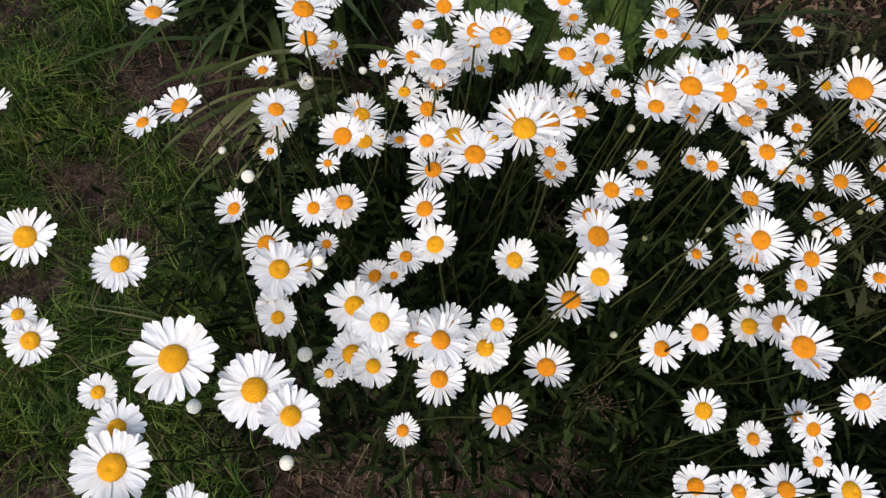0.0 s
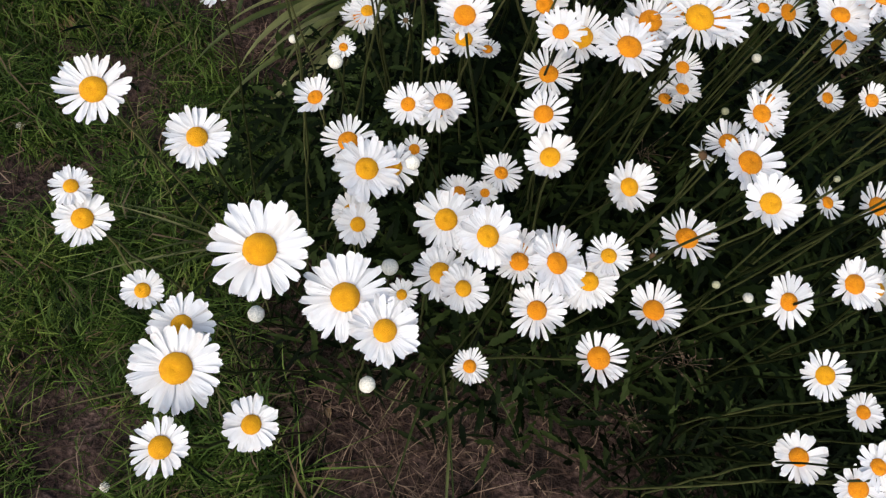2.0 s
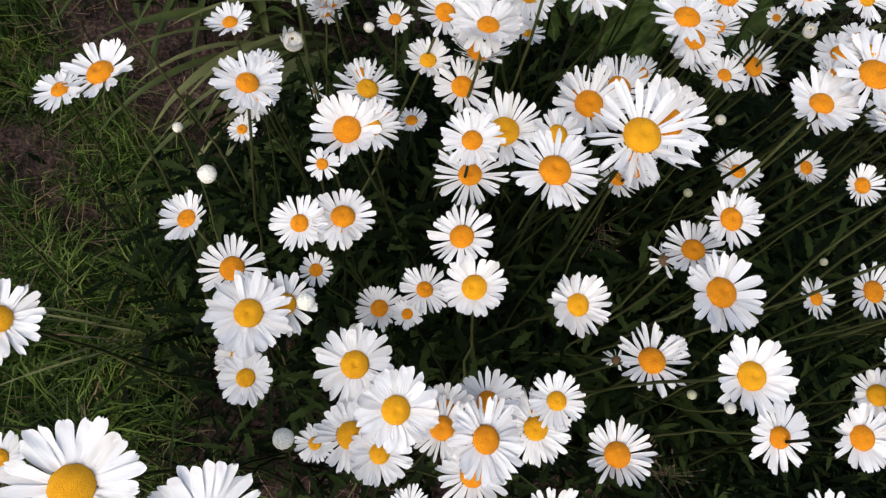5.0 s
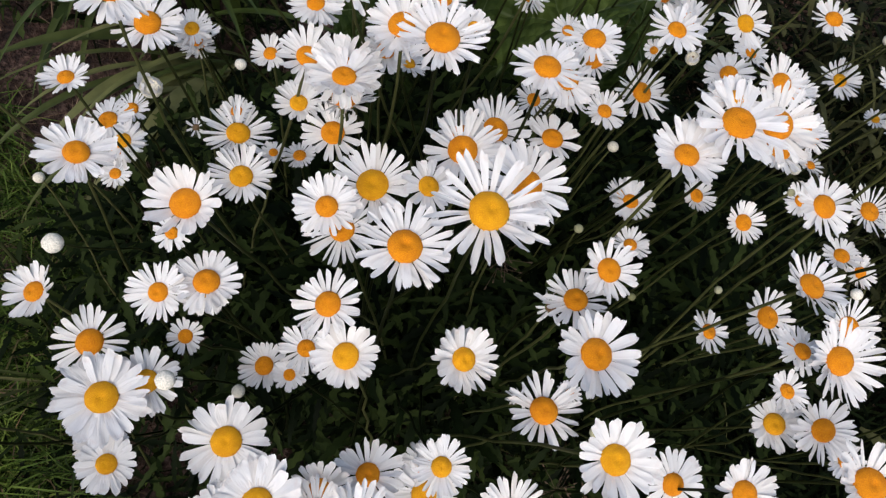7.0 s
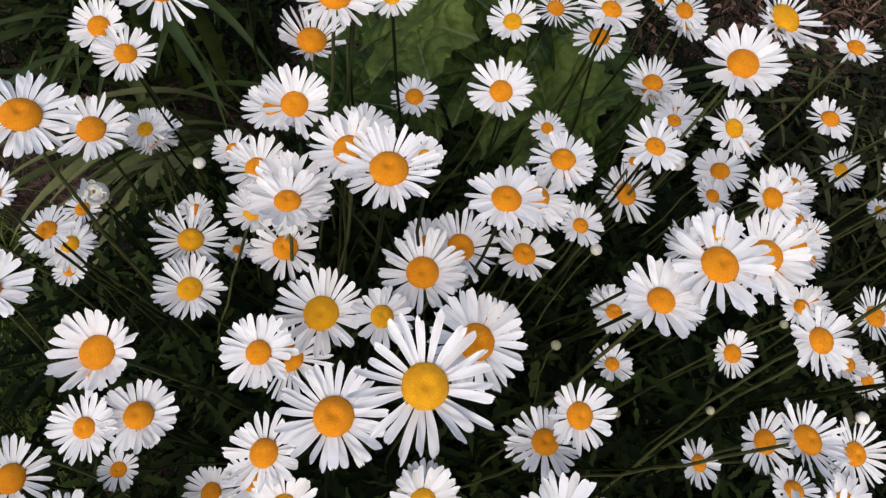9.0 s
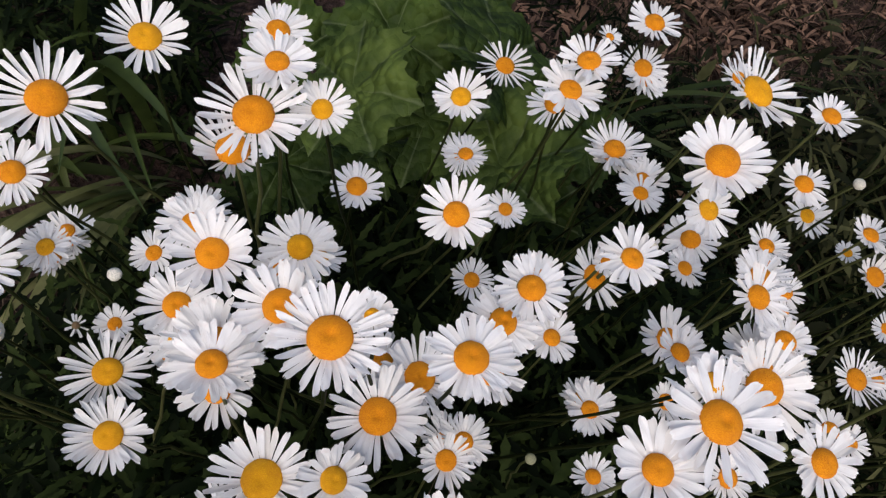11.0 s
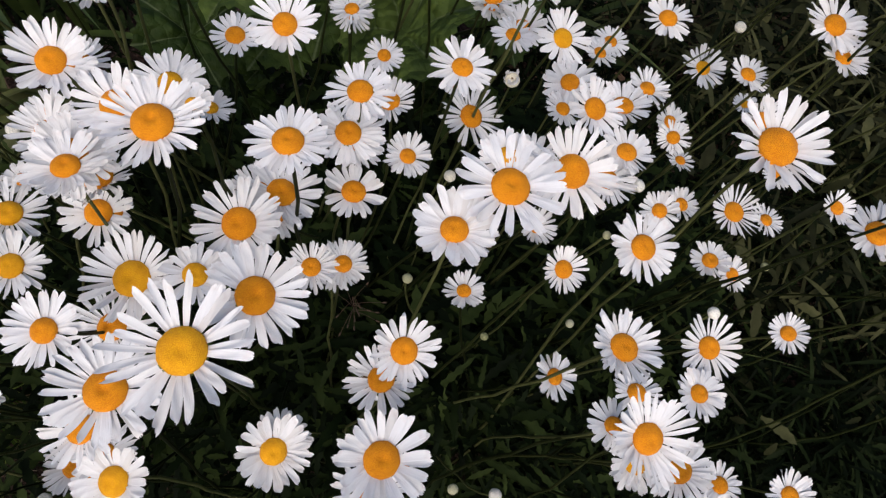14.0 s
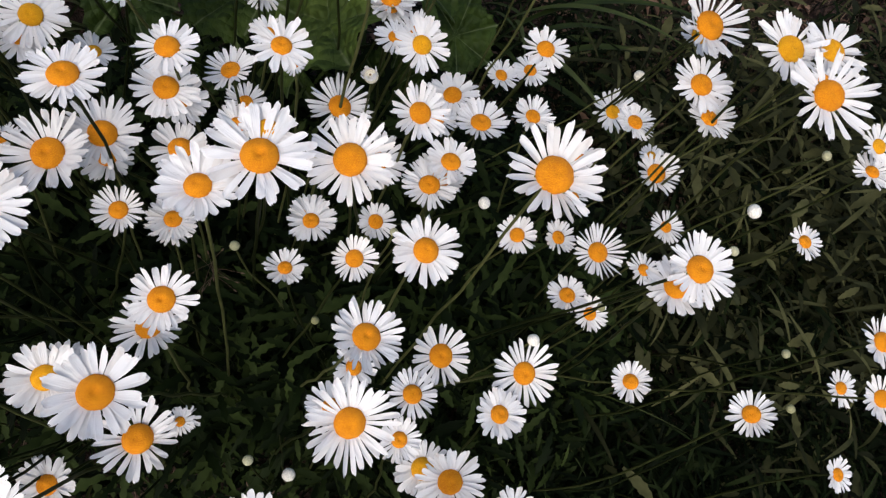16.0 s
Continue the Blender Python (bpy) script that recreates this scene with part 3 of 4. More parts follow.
# ---- broad-leaved mallow behind the daisies ----
def lobed_leaf(size, seed):
    """A round pleated leaf with seven shallow lobes, a scalloped rim and a notch at the stalk."""
    rng = random.Random(seed)
    rings, spokes = 10, 84
    verts, faces = [(0, 0, 0)], []
    sag, wave = rng.uniform(0.02, 0.16), rng.uniform(0, 6.28)
    for i in range(1, rings + 1):
        s = i / rings
        for k in range(spokes):
            a = 2 * math.pi * k / spokes
            off = math.atan2(math.sin(a + math.pi), math.cos(a + math.pi))
            lobe = 0.88 + 0.075 * math.cos(7 * a) * s + 0.045 * math.cos(28 * a) * s ** 4 + 0.10 * noise.noise(Vector((1.3 * math.cos(a), 1.3 * math.sin(a), seed * 1.7))) * s
            notch = 1 - 0.70 * math.exp(-((off / 0.16) ** 2)) * s
            r = size / 2 * s * lobe * notch
            vein = 0.075 * size * s * (abs(math.sin(3.5 * a)) - 0.4) + 0.06 * size * noise.noise(Vector((r * 22 * math.cos(a), r * 22 * math.sin(a), seed))) + 0.02 * size * noise.noise(Vector((r * 70 * math.cos(a), r * 70 * math.sin(a), seed)))
            verts.append((r * math.cos(a), r * math.sin(a), vein + 0.06 * size * s * s * math.cos(2 * a + wave) - sag * size * s * s + 0.08 * size * s))
    for k in range(spokes):
        faces.append((0, 1 + k, 1 + (k + 1) % spokes))
    for i in range(rings - 1):
        for k in range(spokes):
            k2 = (k + 1) % spokes
            a, b = 1 + i * spokes, 1 + (i + 1) * spokes
            faces.append((a + k, b + k, b + k2, a + k2))
    return verts, faces


def mallow(x, y, leaves, label, seed):
    rng = random.Random(seed)
    root = new("broad_leaved_plant")
    root.location = (x, y, 0)
    tagged(root, label, "plant")
    for i, (lx, ly, lz, size) in enumerate(leaves):
        at = Vector((lx - x, ly - y, lz))
        v, f = lobed_leaf(size, seed + i)
        normal = Vector((rng.gauss(0, 0.36), -0.25 + rng.gauss(0, 0.36), 1))
        leaf = ob_of("leaf", mesh_of("leaf", v, f, MALLOW), root, Matrix.Translation(at) @ facing(normal, 1.57 + rng.uniform(-1.2, 1.2)))
        foot = Vector((rng.gauss(0, 0.02), rng.gauss(0, 0.02), -0.005))
        pts = bezier(foot, foot + Vector((0, 0, lz * 0.6)), at - normal.normalized() * 0.06, at - normal.normalized() * 0.002, 10)
        sv, sf = tube(pts, [0.003 - 0.001 * k / 9 for k in range(10)])
        ob_of("leaf_stalk", mesh_of("leaf_stalk", sv, sf, STEM_SHADED), root)


mallow(0.10, 1.30, [(0.01, 1.16, 0.57, 0.155), (0.06, 1.28, 0.52, 0.16), (0.17, 1.23, 0.54, 0.19), (0.17, 1.12, 0.5, 0.2), (-0.06, 1.14, 0.47, 0.13), (0.27, 1.27, 0.44, 0.16), (0.1, 1.21, 0.46, 0.16), (0.13, 1.14, 0.38, 0.15), (-0.03, 1.15, 0.34, 0.13), (-0.05, 1.3, 0.45, 0.15), (0.12, 1.28, 0.48, 0.15), (0.25, 1.14, 0.36, 0.14), (0.04, 1.21, 0.4, 0.15), (0.34, 1.25, 0.36, 0.13), (0.17, 1.42, 0.46, 0.18), (0.04, 1.45, 0.44, 0.17)], "broad-leaved mallow with scalloped green leaves behind the daisies", 40)
mallow(-0.28, 1.10, [(-0.26, 1.03, 0.20, 0.19), (-0.20, 1.13, 0.24, 0.17), (-0.32, 0.95, 0.13, 0.14)], "low plant with broad dark green leaves between the daisies", 60)


# ---- oxeye daisies ----
def petal_mesh(k, rng):
    """A club-shaped strap of unit length along +y, blunt and faintly toothed at the tip, with two shallow grooves."""
    cols, rows = 7, 10
    width, droop, twist = rng.uniform(0.26, 0.33), rng.uniform(-0.05, 0.20), rng.uniform(-0.16, 0.16)
    sway, tooth, skew = rng.gauss(0, 0.05), rng.uniform(0.006, 0.042), rng.gauss(0, 0.025)
    curl, ripple, phase = rng.uniform(0.0, 0.14), rng.uniform(0.0, 0.022), rng.uniform(0, 6.28)
    verts = []
    for i in range(rows):
        s = (0.0, 0.16, 0.32, 0.47, 0.60, 0.72, 0.82, 0.90, 0.96, 1.0)[i]
        prof = 0.56 + 0.44 * math.sin(min(1.0, s / 0.68) * math.pi / 2)
        if s > 0.74:
            prof *= max(0.0, 1 - ((s - 0.74) / 0.272) ** 3.0) ** 0.5
        for j in range(cols):
            u = j / (cols - 1) * 2 - 1
            end = max(0.0, (s - 0.8) / 0.2)
            y = s + end * (tooth * (math.cos(u * 2.2 * math.pi) - 1) + skew * u)
            x = u * width / 2 * prof * (1 + 0.05 * math.sin(7 * s + phase) * u) + sway * s * s
            z = 0.03 + 0.10 * s - droop * s * s - 0.020 * (1 - u * u) * (1 - end) + 0.007 * math.cos(u * 3 * math.pi) * (1 - end) + twist * u * s * 0.35 + curl * max(0.0, s - 0.6) ** 2 * 3 * abs(u) + ripple * math.sin(9 * s + 2.5 * u + phase)
            verts.append((x, y, z))
    return mesh_of("petal", verts, [f[::-1] for f in sheet(rows, cols)], PETAL)


def disc_mesh(k, mat):
    """A domed cushion of florets with a small dimple, of unit radius."""
    rings, spokes = 9, 26
    dome, dimple = (0.62, 0.70, 0.80, 0.58)[k], (0.20, 0.14, 0.06, 0.24)[k]
    verts, faces = [(0, 0, dome - dimple)], []
    for i in range(1, rings + 1):
        s = i / rings
        for j in range(spokes):
            a = 2 * math.pi * (j + 0.5 * (i % 2)) / spokes
            r = math.sin(s * math.pi / 2) if i < rings else 0.97
            z = dome * math.cos(s * math.pi / 2) - dimple * math.exp(-(r / 0.22) ** 2)
            bump = 0.012 * ((i * 7 + j * 5) % 3 - 1)
            verts.append(((r + bump) * math.cos(a), (r + bump) * math.sin(a), z + bump if i < rings else -0.12))
    for j in range(spokes):
        faces.append((0, 1 + j, 1 + (j + 1) % spokes))
    for i in range(rings - 1):
        for j in range(spokes):
            j2 = (j + 1) % spokes
            a, b = 1 + i * spokes, 1 + (i + 1) * spokes
            faces.append((a + j, b + j, b + j2, a + j2))
    return mesh_of("disc", verts, faces, mat)


def calyx_mesh():
    """The green cup of bracts under a head, of unit radius."""
    verts, faces, spokes = [], [], 16
    rim = ((0.16, -0.50), (0.55, -0.40), (0.92, -0.18), (1.06, 0.02), (0.9, 0.02))
    for r, z in rim:
        for j in range(spokes):
            a = 2 * math.pi * j / spokes
            k = r * (1 + 0.05 * (j % 2))
            verts.append((k * math.cos(a), k * math.sin(a), z))
    for i in range(len(rim) - 1):
        for j in range(spokes):
            j2 = (j + 1) % spokes
            faces.append((i * spokes + j, i * spokes + j2, (i + 1) * spokes + j2, (i + 1) * spokes + j))
    faces.append(tuple(range(spokes))[::-1])
    return mesh_of("calyx", verts, faces, CALYX)


RNG = random.Random(77)
PETALS = [petal_mesh(k, RNG) for k in range(20)]
DISCS = [disc_mesh(k, DISC[k % 2]) for k in range(4)]
CUP = calyx_mesh()
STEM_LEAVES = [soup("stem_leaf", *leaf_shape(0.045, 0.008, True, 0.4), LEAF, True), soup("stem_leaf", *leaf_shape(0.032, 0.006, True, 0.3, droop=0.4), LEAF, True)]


def stem_foot(x, y, rng):
    """Stems rise from a crowded crown and lean outwards."""
    cx, cy, k = (-0.34, 0.86, 0.55) if x < -0.2 and y < 0.85 else (0.16, 0.97, 0.5) if x > 0.3 else (0.03, 0.97, 0.55)
    if x < -0.25:
        cx, cy, k = -0.20, 0.80, rng.uniform(0.78, 0.98)
    else:
        k = k * rng.uniform(0.75, 1.1) if rng.random() < 0.3 else rng.uniform(0.72, 0.98)
    if x > 0.2 and y < 0.85:
        k = rng.uniform(0.86, 1.0)
    return Vector((cx + k * (x - cx) + rng.gauss(0, 0.05), cy + k * (y - cy) + rng.gauss(0, 0.05), -0.01))


HEADS = []


def flower(x, y, z, across, tilt=None):
    """Notes where a flower head stands; the plants are built once all are known."""
    HEADS.append((x, y, z, across, tilt))


def clear_path(head, normal, rng):
    """Of several courses for a stem, the one that runs into the fewest other heads."""
    best, lowest = None, 1e9
    h = head.z
    for k in range(8):
        foot = stem_foot(head.x, head.y, rng)
        lean = head - foot
        low = rng.uniform(0.05, 0.45)
        a = foot + Vector((low * lean.x, low * lean.y, 0.42 * h)) + Vector((rng.gauss(0, 0.045), rng.gauss(0, 0.045), 0))
        back = (normal * rng.uniform(0.6, 1.4) + lean.normalized() * 1.2).normalized()
        pts = bezier(foot, a, head - back * h * rng.uniform(0.16, 0.34), head, 14)
        p = np.array([tuple(q) for q in pts[5:13]])[:, None, :]
        gap = np.hypot(p[..., 0] - SPOTS[:, 0], p[..., 1] - SPOTS[:, 1])
        own = (np.abs(SPOTS[:, :3] - np.array(tuple(head))).max(1) < 0.02)
        hits = ((gap < SPOTS[:, 3]) & (p[..., 2] > SPOTS[:, 2] - 0.01) & ~own).any(0).sum()
        if hits < lowest:
            best, lowest = (foot, pts), hits
    return best


def stem_of(root, pts, foot, thick, rng):
    pts = [p - foot + Vector((rng.gauss(0, 0.0012), rng.gauss(0, 0.0012), 0)) * (0 < i < 12) for i, p in enumerate(pts)]
    v, f = tube(pts, [thick * (1.15 - 0.40 * i / 13) for i in range(14)])
    # stems rooted towards the lawn take the lit tone, the rest the shaded
    stem = ob_of("stem", mesh_of("stem", v, f, STEM_LIT if foot.x < -0.22 else STEM_SHADED), root)
    for i in rng.sample(range(3, 7), 1):
        turn = Matrix.Rotation(rng.uniform(0, 6.28), 4, "Z") @ Matrix.Rotation(rng.uniform(0.2, 0.9), 4, "X")
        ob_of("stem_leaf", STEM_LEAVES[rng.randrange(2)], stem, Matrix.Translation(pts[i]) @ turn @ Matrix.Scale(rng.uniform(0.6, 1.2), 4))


def daisy(x, y, z, across, tilt=None):
    """A flower head of that many centimetres across on its own stem."""
    rng = random.Random(round(x * 7919 + y * 104729 + z * 1299709))
    head = Vector((x, y, z))
    out = Vector((x - 0.03, y - 0.85, 0))
    fresh = 0.26 if x < -0.1 and y < 0.66 else 0.0
    if tilt is None:
        normal = Vector((0.14 + rng.gauss(0, 0.07), -0.18 + rng.gauss(0, 0.07), 1)) if fresh else Vector((0.10 * out.x, -0.08 + 0.18 * out.y, 1)) + Vector((rng.gauss(0, 0.13), rng.gauss(0, 0.13), 0))
    else:
        normal = Vector((tilt[0], tilt[1], 1))
    normal.normalize()
    radius = across / 194
    disc_r = radius * rng.uniform(0.325, 0.395)
    head -= normal * disc_r * 0.4
    foot, path = clear_path(head - normal * disc_r * 0.4, normal, rng)
    root = new("oxeye_daisy")
    root.location = foot
    kind = "small white oxeye daisy" if across < 3.4 else "large white oxeye daisy" if across > 5.4 else "white oxeye daisy"
    tagged(root, f"{kind} with golden disc on thin green stem", "flower", "oxeye daisies in the bed")
    stem_of(root, path, foot, 0.0013 + 0.012 * radius, rng)
    turn = Matrix.Translation(head - foot) @ facing(normal, rng.uniform(0, 6.28))
    ob_of("disc", DISCS[(0, 2)[rng.randrange(2)] if fresh else (1, 3, 1, 3, 0)[rng.randrange(5)]], root, turn @ Matrix.Diagonal((disc_r, disc_r, disc_r, 1)))
    ob_of("calyx", CUP, root, turn @ Matrix.Translation((0, 0, -disc_r * 0.08)) @ Matrix.Diagonal((disc_r * 0.98, disc_r * 0.98, disc_r, 1)))
    count = rng.randint(23, 30) if across > 3.2 else rng.randint(17, 22)
    long = (radius - disc_r * 0.86) * 1.03
    aged = 0.20 if across > 5.3 and not fresh else 0.0
    wide = long * (rng.uniform(0.78, 1.06) + fresh - aged) * 23 / count
    lift = rng.gauss(0.06, 0.06) if fresh else rng.gauss(0.20, 0.13) + (0.08 if across > 5.3 else 0.0)
    for i in range(count):
        a = 2 * math.pi * (i + rng.gauss(0, 0.17)) / count
        s = long * min(1.10, max(0.75, rng.gauss(0.99, 0.07)))
        w = wide * rng.uniform(0.82, 1.15)
        m = turn @ Matrix.Rotation(a, 4, "Z") @ Matrix.Translation((0, disc_r * 0.86, disc_r * rng.uniform(-0.12, 0.02))) @ Matrix.Rotation(lift + rng.gauss(0, 0.10), 4, "X") @ Matrix.Rotation(rng.gauss(0, 0.16), 4, "Y") @ Matrix.Diagonal((w, s, s, 1))
        ob_of("petal", PETALS[rng.randrange(20)], root, m)


def bud(x, y, z, across):
    """A round closed bud of that many millimetres on its stem."""
    rng = random.Random(round(x * 7919 + y * 104729 + z * 1299709))
    head = Vector((x, y, z))
    normal = Vector((0.3 * (x - 0.03) + rng.gauss(0, 0.2), 0.3 * (y - 0.9) + rng.gauss(0, 0.2), 1)).normalized()
    foot, path = clear_path(head - normal * across / 2500, normal, rng)
    root = new("daisy_bud")
    root.location = foot
    young = across < 10.5
    tagged(root, "small greenish unopened daisy bud on a thin green stem" if young else "closed cream-white daisy bud on a thin green stem", "flower bud", "daisy buds in the bed")
    r = across / (2250 if young else 2000)
    stem_of(root, path, foot, 0.0012, rng)
    turn = Matrix.Translation(head - foot) @ facing(normal, rng.uniform(0, 6.28))
    ob_of("bud_head", (YOUNG_BUDS if young else BUDS)[rng.randrange(2)], root, turn @ Matrix.Diagonal((r, r, r, 1)))
    ob_of("calyx", CUP, root, turn @ Matrix.Translation((0, 0, -r * 0.35)) @ Matrix.Diagonal((r * 0.82, r * 0.82, r * 0.9, 1)))


def bud_mesh(k, mat):
    """A ball of furled petals with fine ribs meeting at the top."""
    verts, faces, rings, spokes = [(0, 0, 0.84)], [], 10, 52
    for i in range(1, rings + 1):
        s = i / rings
        for j in range(spokes):
            a = 2 * math.pi * j / spokes + 0.5 * s * k
            lump = 1 + 0.012 * math.cos(a * 13) + 0.05 * noise.noise(Vector((4.5 * math.cos(a) * s, 4.5 * math.sin(a) * s, 3.0 * s + k))) + RNG.uniform(-0.025, 0.025)
            r = math.sin(s * 2.5) * lump
            verts.append((r * math.cos(a), r * math.sin(a), 0.88 * math.cos(s * 2.5) * lump))
    for j in range(spokes):
        faces.append((0, 1 + j, 1 + (j + 1) % spokes))
    for i in range(rings - 1):
        for j in range(spokes):
            j2 = (j + 1) % spokes
            a, b = 1 + i * spokes, 1 + (i + 1) * spokes
            faces.append((a + j, b + j, b + j2, a + j2))
    return mesh_of("bud_head", verts, faces, mat)


BUDS = [bud_mesh(0, BUD), bud_mesh(1, BUD)]
YOUNG_BUDS = [bud_mesh(0, BUD_GREEN), bud_mesh(1, BUD_GREEN)]


def half_open(x, y, z, across):
    """A bud whose short white petals stand up round the disc."""
    rng = random.Random(round(x * 7919 + y * 104729))
    head = Vector((x, y, z))
    normal = Vector((rng.gauss(0, 0.2), -0.3, 1)).normalized()
    foot, path = clear_path(head - normal * across / 3300, normal, rng)
    root = new("opening_daisy")
    root.location = foot
    tagged(root, "half-open daisy bud with short upright white petals", "flower bud")
    r = across / 2000
    stem_of(root, path, foot, 0.0012, rng)
    turn = Matrix.Translation(head - foot) @ facing(normal, rng.uniform(0, 6.28))
    ob_of("bud_head", BUDS[1], root, turn @ Matrix.Translation((0, 0, -r * 0.35)) @ Matrix.Diagonal((r * 0.86, r * 0.86, r * 0.70, 1)))
    # the brown withered disc is reused here as the bud's shaded dimple
    ob_of("disc", WITHERED_DISC, root, turn @ Matrix.Translation((0, 0, r * 0.18)) @ Matrix.Diagonal((r * 0.17, r * 0.17, r * 0.14, 1)), "small young disc, browned to look like a shaded dimple")
    ob_of("calyx", CUP, root, turn @ Matrix.Translation((0, 0, -r * 0.5)) @ Matrix.Diagonal((r * 0.72, r * 0.72, r * 0.8, 1)))
    for i in range(15):
        s = r * rng.uniform(0.8, 1.35)
        ob_of("petal", PETALS[rng.randrange(20)], root, turn @ Matrix.Rotation(i * math.tau / 15 + rng.gauss(0, 0.08), 4, "Z") @ Matrix.Translation((0, r * 0.80, -r * 0.25)) @ Matrix.Rotation(rng.gauss(1.62, 0.22), 4, "X") @ Matrix.Diagonal((r * 1.5, s, s, 1)))


def withered(x, y, z, across):
    """A spent head: brown disc, a few shrunken petals hanging."""
    rng = random.Random(round(x * 7919 + y * 104729))
    head = Vector((x, y, z))
    normal = Vector((rng.gauss(0, 0.3), -0.4, 1)).normalized()
    foot, path = clear_path(head - normal * across / 660, normal, rng)
    root = new("withered_daisy")
    root.location = foot
    tagged(root, "spent daisy with brown disc and shrivelled pale petals", "flower")
    r = across / 200
    stem_of(root, path, foot, 0.0012, rng)
    turn = Matrix.Translation(head - foot) @ facing(normal, rng.uniform(0, 6.28))
    ob_of("disc", WITHERED_DISC, root, turn @ Matrix.Diagonal((r * 0.32, r * 0.32, r * 0.32, 1)), "brown withered disc")
    ob_of("calyx", CUP, root, turn @ Matrix.Diagonal((r * 0.34, r * 0.34, r * 0.4, 1)))
    for i in range(12):
        s = r * rng.uniform(0.5, 0.9)
        ob_of("petal", PETALS[rng.randrange(20)], root, turn @ Matrix.Rotation(i * math.tau / 12 + rng.gauss(0, 0.25), 4, "Z") @ Matrix.Translation((0, r * 0.28, 0)) @ Matrix.Rotation(rng.uniform(-1.0, 0.4), 4, "X") @ Matrix.Rotation(rng.gauss(0, 0.6), 4, "Y") @ Matrix.Diagonal((s * 1.0, s, s, 1)))


WITHERED_DISC = disc_mesh(2, DRY)


def panicle(x, y, z, seed):
    """A thin grass stalk with a loose head of pale spikelets."""
    rng = random.Random(seed)
    foot = Vector((x + rng.gauss(0, 0.04), y + 0.06, -0.005))
    root = new("grass_seed_head")
    root.location = foot
    tagged(root, "fine grass stalk with a loose pale seed head", "grass", "grass seed heads among the daisies")
    top = Vector((x, y, z)) - foot
    pts = bezier(Vector((0, 0, 0)), Vector((0, 0, z * 0.5)), top - Vector((0, 0, 0.1)), top, 10)
    v, f = tube(pts, [0.0008] * 8 + [0.0005, 0.0004], 5)
    ob_of("stalk", mesh_of("stalk", v, f, STEM_SHADED), root)
    grain = mesh_of("spikelet", *tube([Vector((0, 0, 0)), Vector((0, 0, 0.0015)), Vector((0, 0, 0.004)), Vector((0, 0, 0.0055))], [0.0002, 0.0009, 0.0008, 0.0002], 5), STRAW)
    for i in range(16):
        way = Vector((rng.gauss(0, 1), rng.gauss(0, 1), rng.uniform(0, 1))).normalized()
        at = top - Vector((0, 0, rng.uniform(0, 0.05)))
        tip = at + way * rng.uniform(0.008, 0.03)
        bv, bf = tube([at, (at + tip) / 2 + Vector((0, 0, 0.003)), tip], [0.0003, 0.00025, 0.0002], 4)
        twig = ob_of("twig", mesh_of("twig", bv, bf, STRAW), root)
        ob_of("spikelet", grain, twig, Matrix.Translation(tip) @ facing(way))


def clover(x, y, z, across):
    """A round head of small white florets on a thin stalk."""
    rng = random.Random(round(x * 7919 + y * 104729))
    root = new("clover_flower")
    root.location = (x, y, -0.005)
    tagged(root, "small white clover flower head in the rough lawn", "flower", "clover in the lawn")
    top = Vector((0.01, -0.01, z))
    v, f = tube(bezier(Vector((0, 0, 0)), Vector((0, 0, z * 0.5)), top - Vector((0, 0, 0.02)), top, 8), [0.0009] * 8, 5)
    ob_of("stalk", mesh_of("stalk", v, f, STEM_LIT), root)
    r = across / 2000
    floret = mesh_of("floret", *tube([Vector((0, 0, 0)), Vector((0, 0, 0.4)), Vector((0, 0, 0.8)), Vector((0, 0, 1.0))], [0.05, 0.14, 0.17, 0.04], 5), BUD)
    for i in range(42):
        up = 1 - 1.6 * (i + 0.5) / 42
        a = i * 2.399963
        way = Vector((math.sqrt(1 - up * up) * math.cos(a), math.sqrt(1 - up * up) * math.sin(a), up))
        s = r * rng.uniform(0.85, 1.1)
        ob_of("floret", floret, root, Matrix.Translation(top + Vector((0, 0, r * 0.3))) @ facing(way, rng.uniform(0, 6)) @ Matrix.Diagonal((s, s, s, 1)))


# heads: place in metres, centimetres across
flower(-0.327, 0.429, 0.686, 6.4)
flower(-0.316, 0.372, 0.705, 4.0)
flower(-0.272, 0.403, 0.640, 4.3)
flower(0.228, 0.446, 0.660, 3.7)
flower(0.284, 0.442, 0.551, 5.2)
flower(0.298, 0.443, 0.718, 4.8)
flower(-0.449, 0.545, 0.652, 4.6)
flower(-0.449, 0.538, 0.483, 4.4)
flower(-0.335, 0.464, 0.677, 4.7)
flower(-0.276, 0.511, 0.743, 6.9)
flower(-0.214, 0.499, 0.704, 6.5)
flower(-0.180, 0.480, 0.698, 5.2)
flower(-0.087, 0.527, 0.430, 4.2)
flower(-0.050, 0.546, 0.610, 5.3)
flower(0.020, 0.521, 0.575, 5.6)
flower(0.232, 0.535, 0.593, 4.6)
flower(0.241, 0.468, 0.526, 5.0)
flower(0.316, 0.525, 0.522, 4.0)
flower(0.340, 0.470, 0.533, 5.7)
flower(0.354, 0.534, 0.672, 4.5)
flower(0.356, 0.526, 0.579, 4.6)
flower(0.363, 0.547, 0.542, 4.3)
flower(0.414, 0.513, 0.476, 3.6)
flower(-0.458, 0.565, 0.670, 3.3)
flower(-0.416, 0.602, 0.767, 5.1)
flower(-0.350, 0.601, 0.725, 4.8)
flower(-0.238, 0.622, 0.589, 3.7)
flower(-0.227, 0.603, 0.603, 4.1)
flower(-0.225, 0.643, 0.643, 5.9)
flower(-0.176, 0.569, 0.519, 3.3)
flower(-0.145, 0.618, 0.616, 6.0)
flower(-0.142, 0.567, 0.608, 5.3)
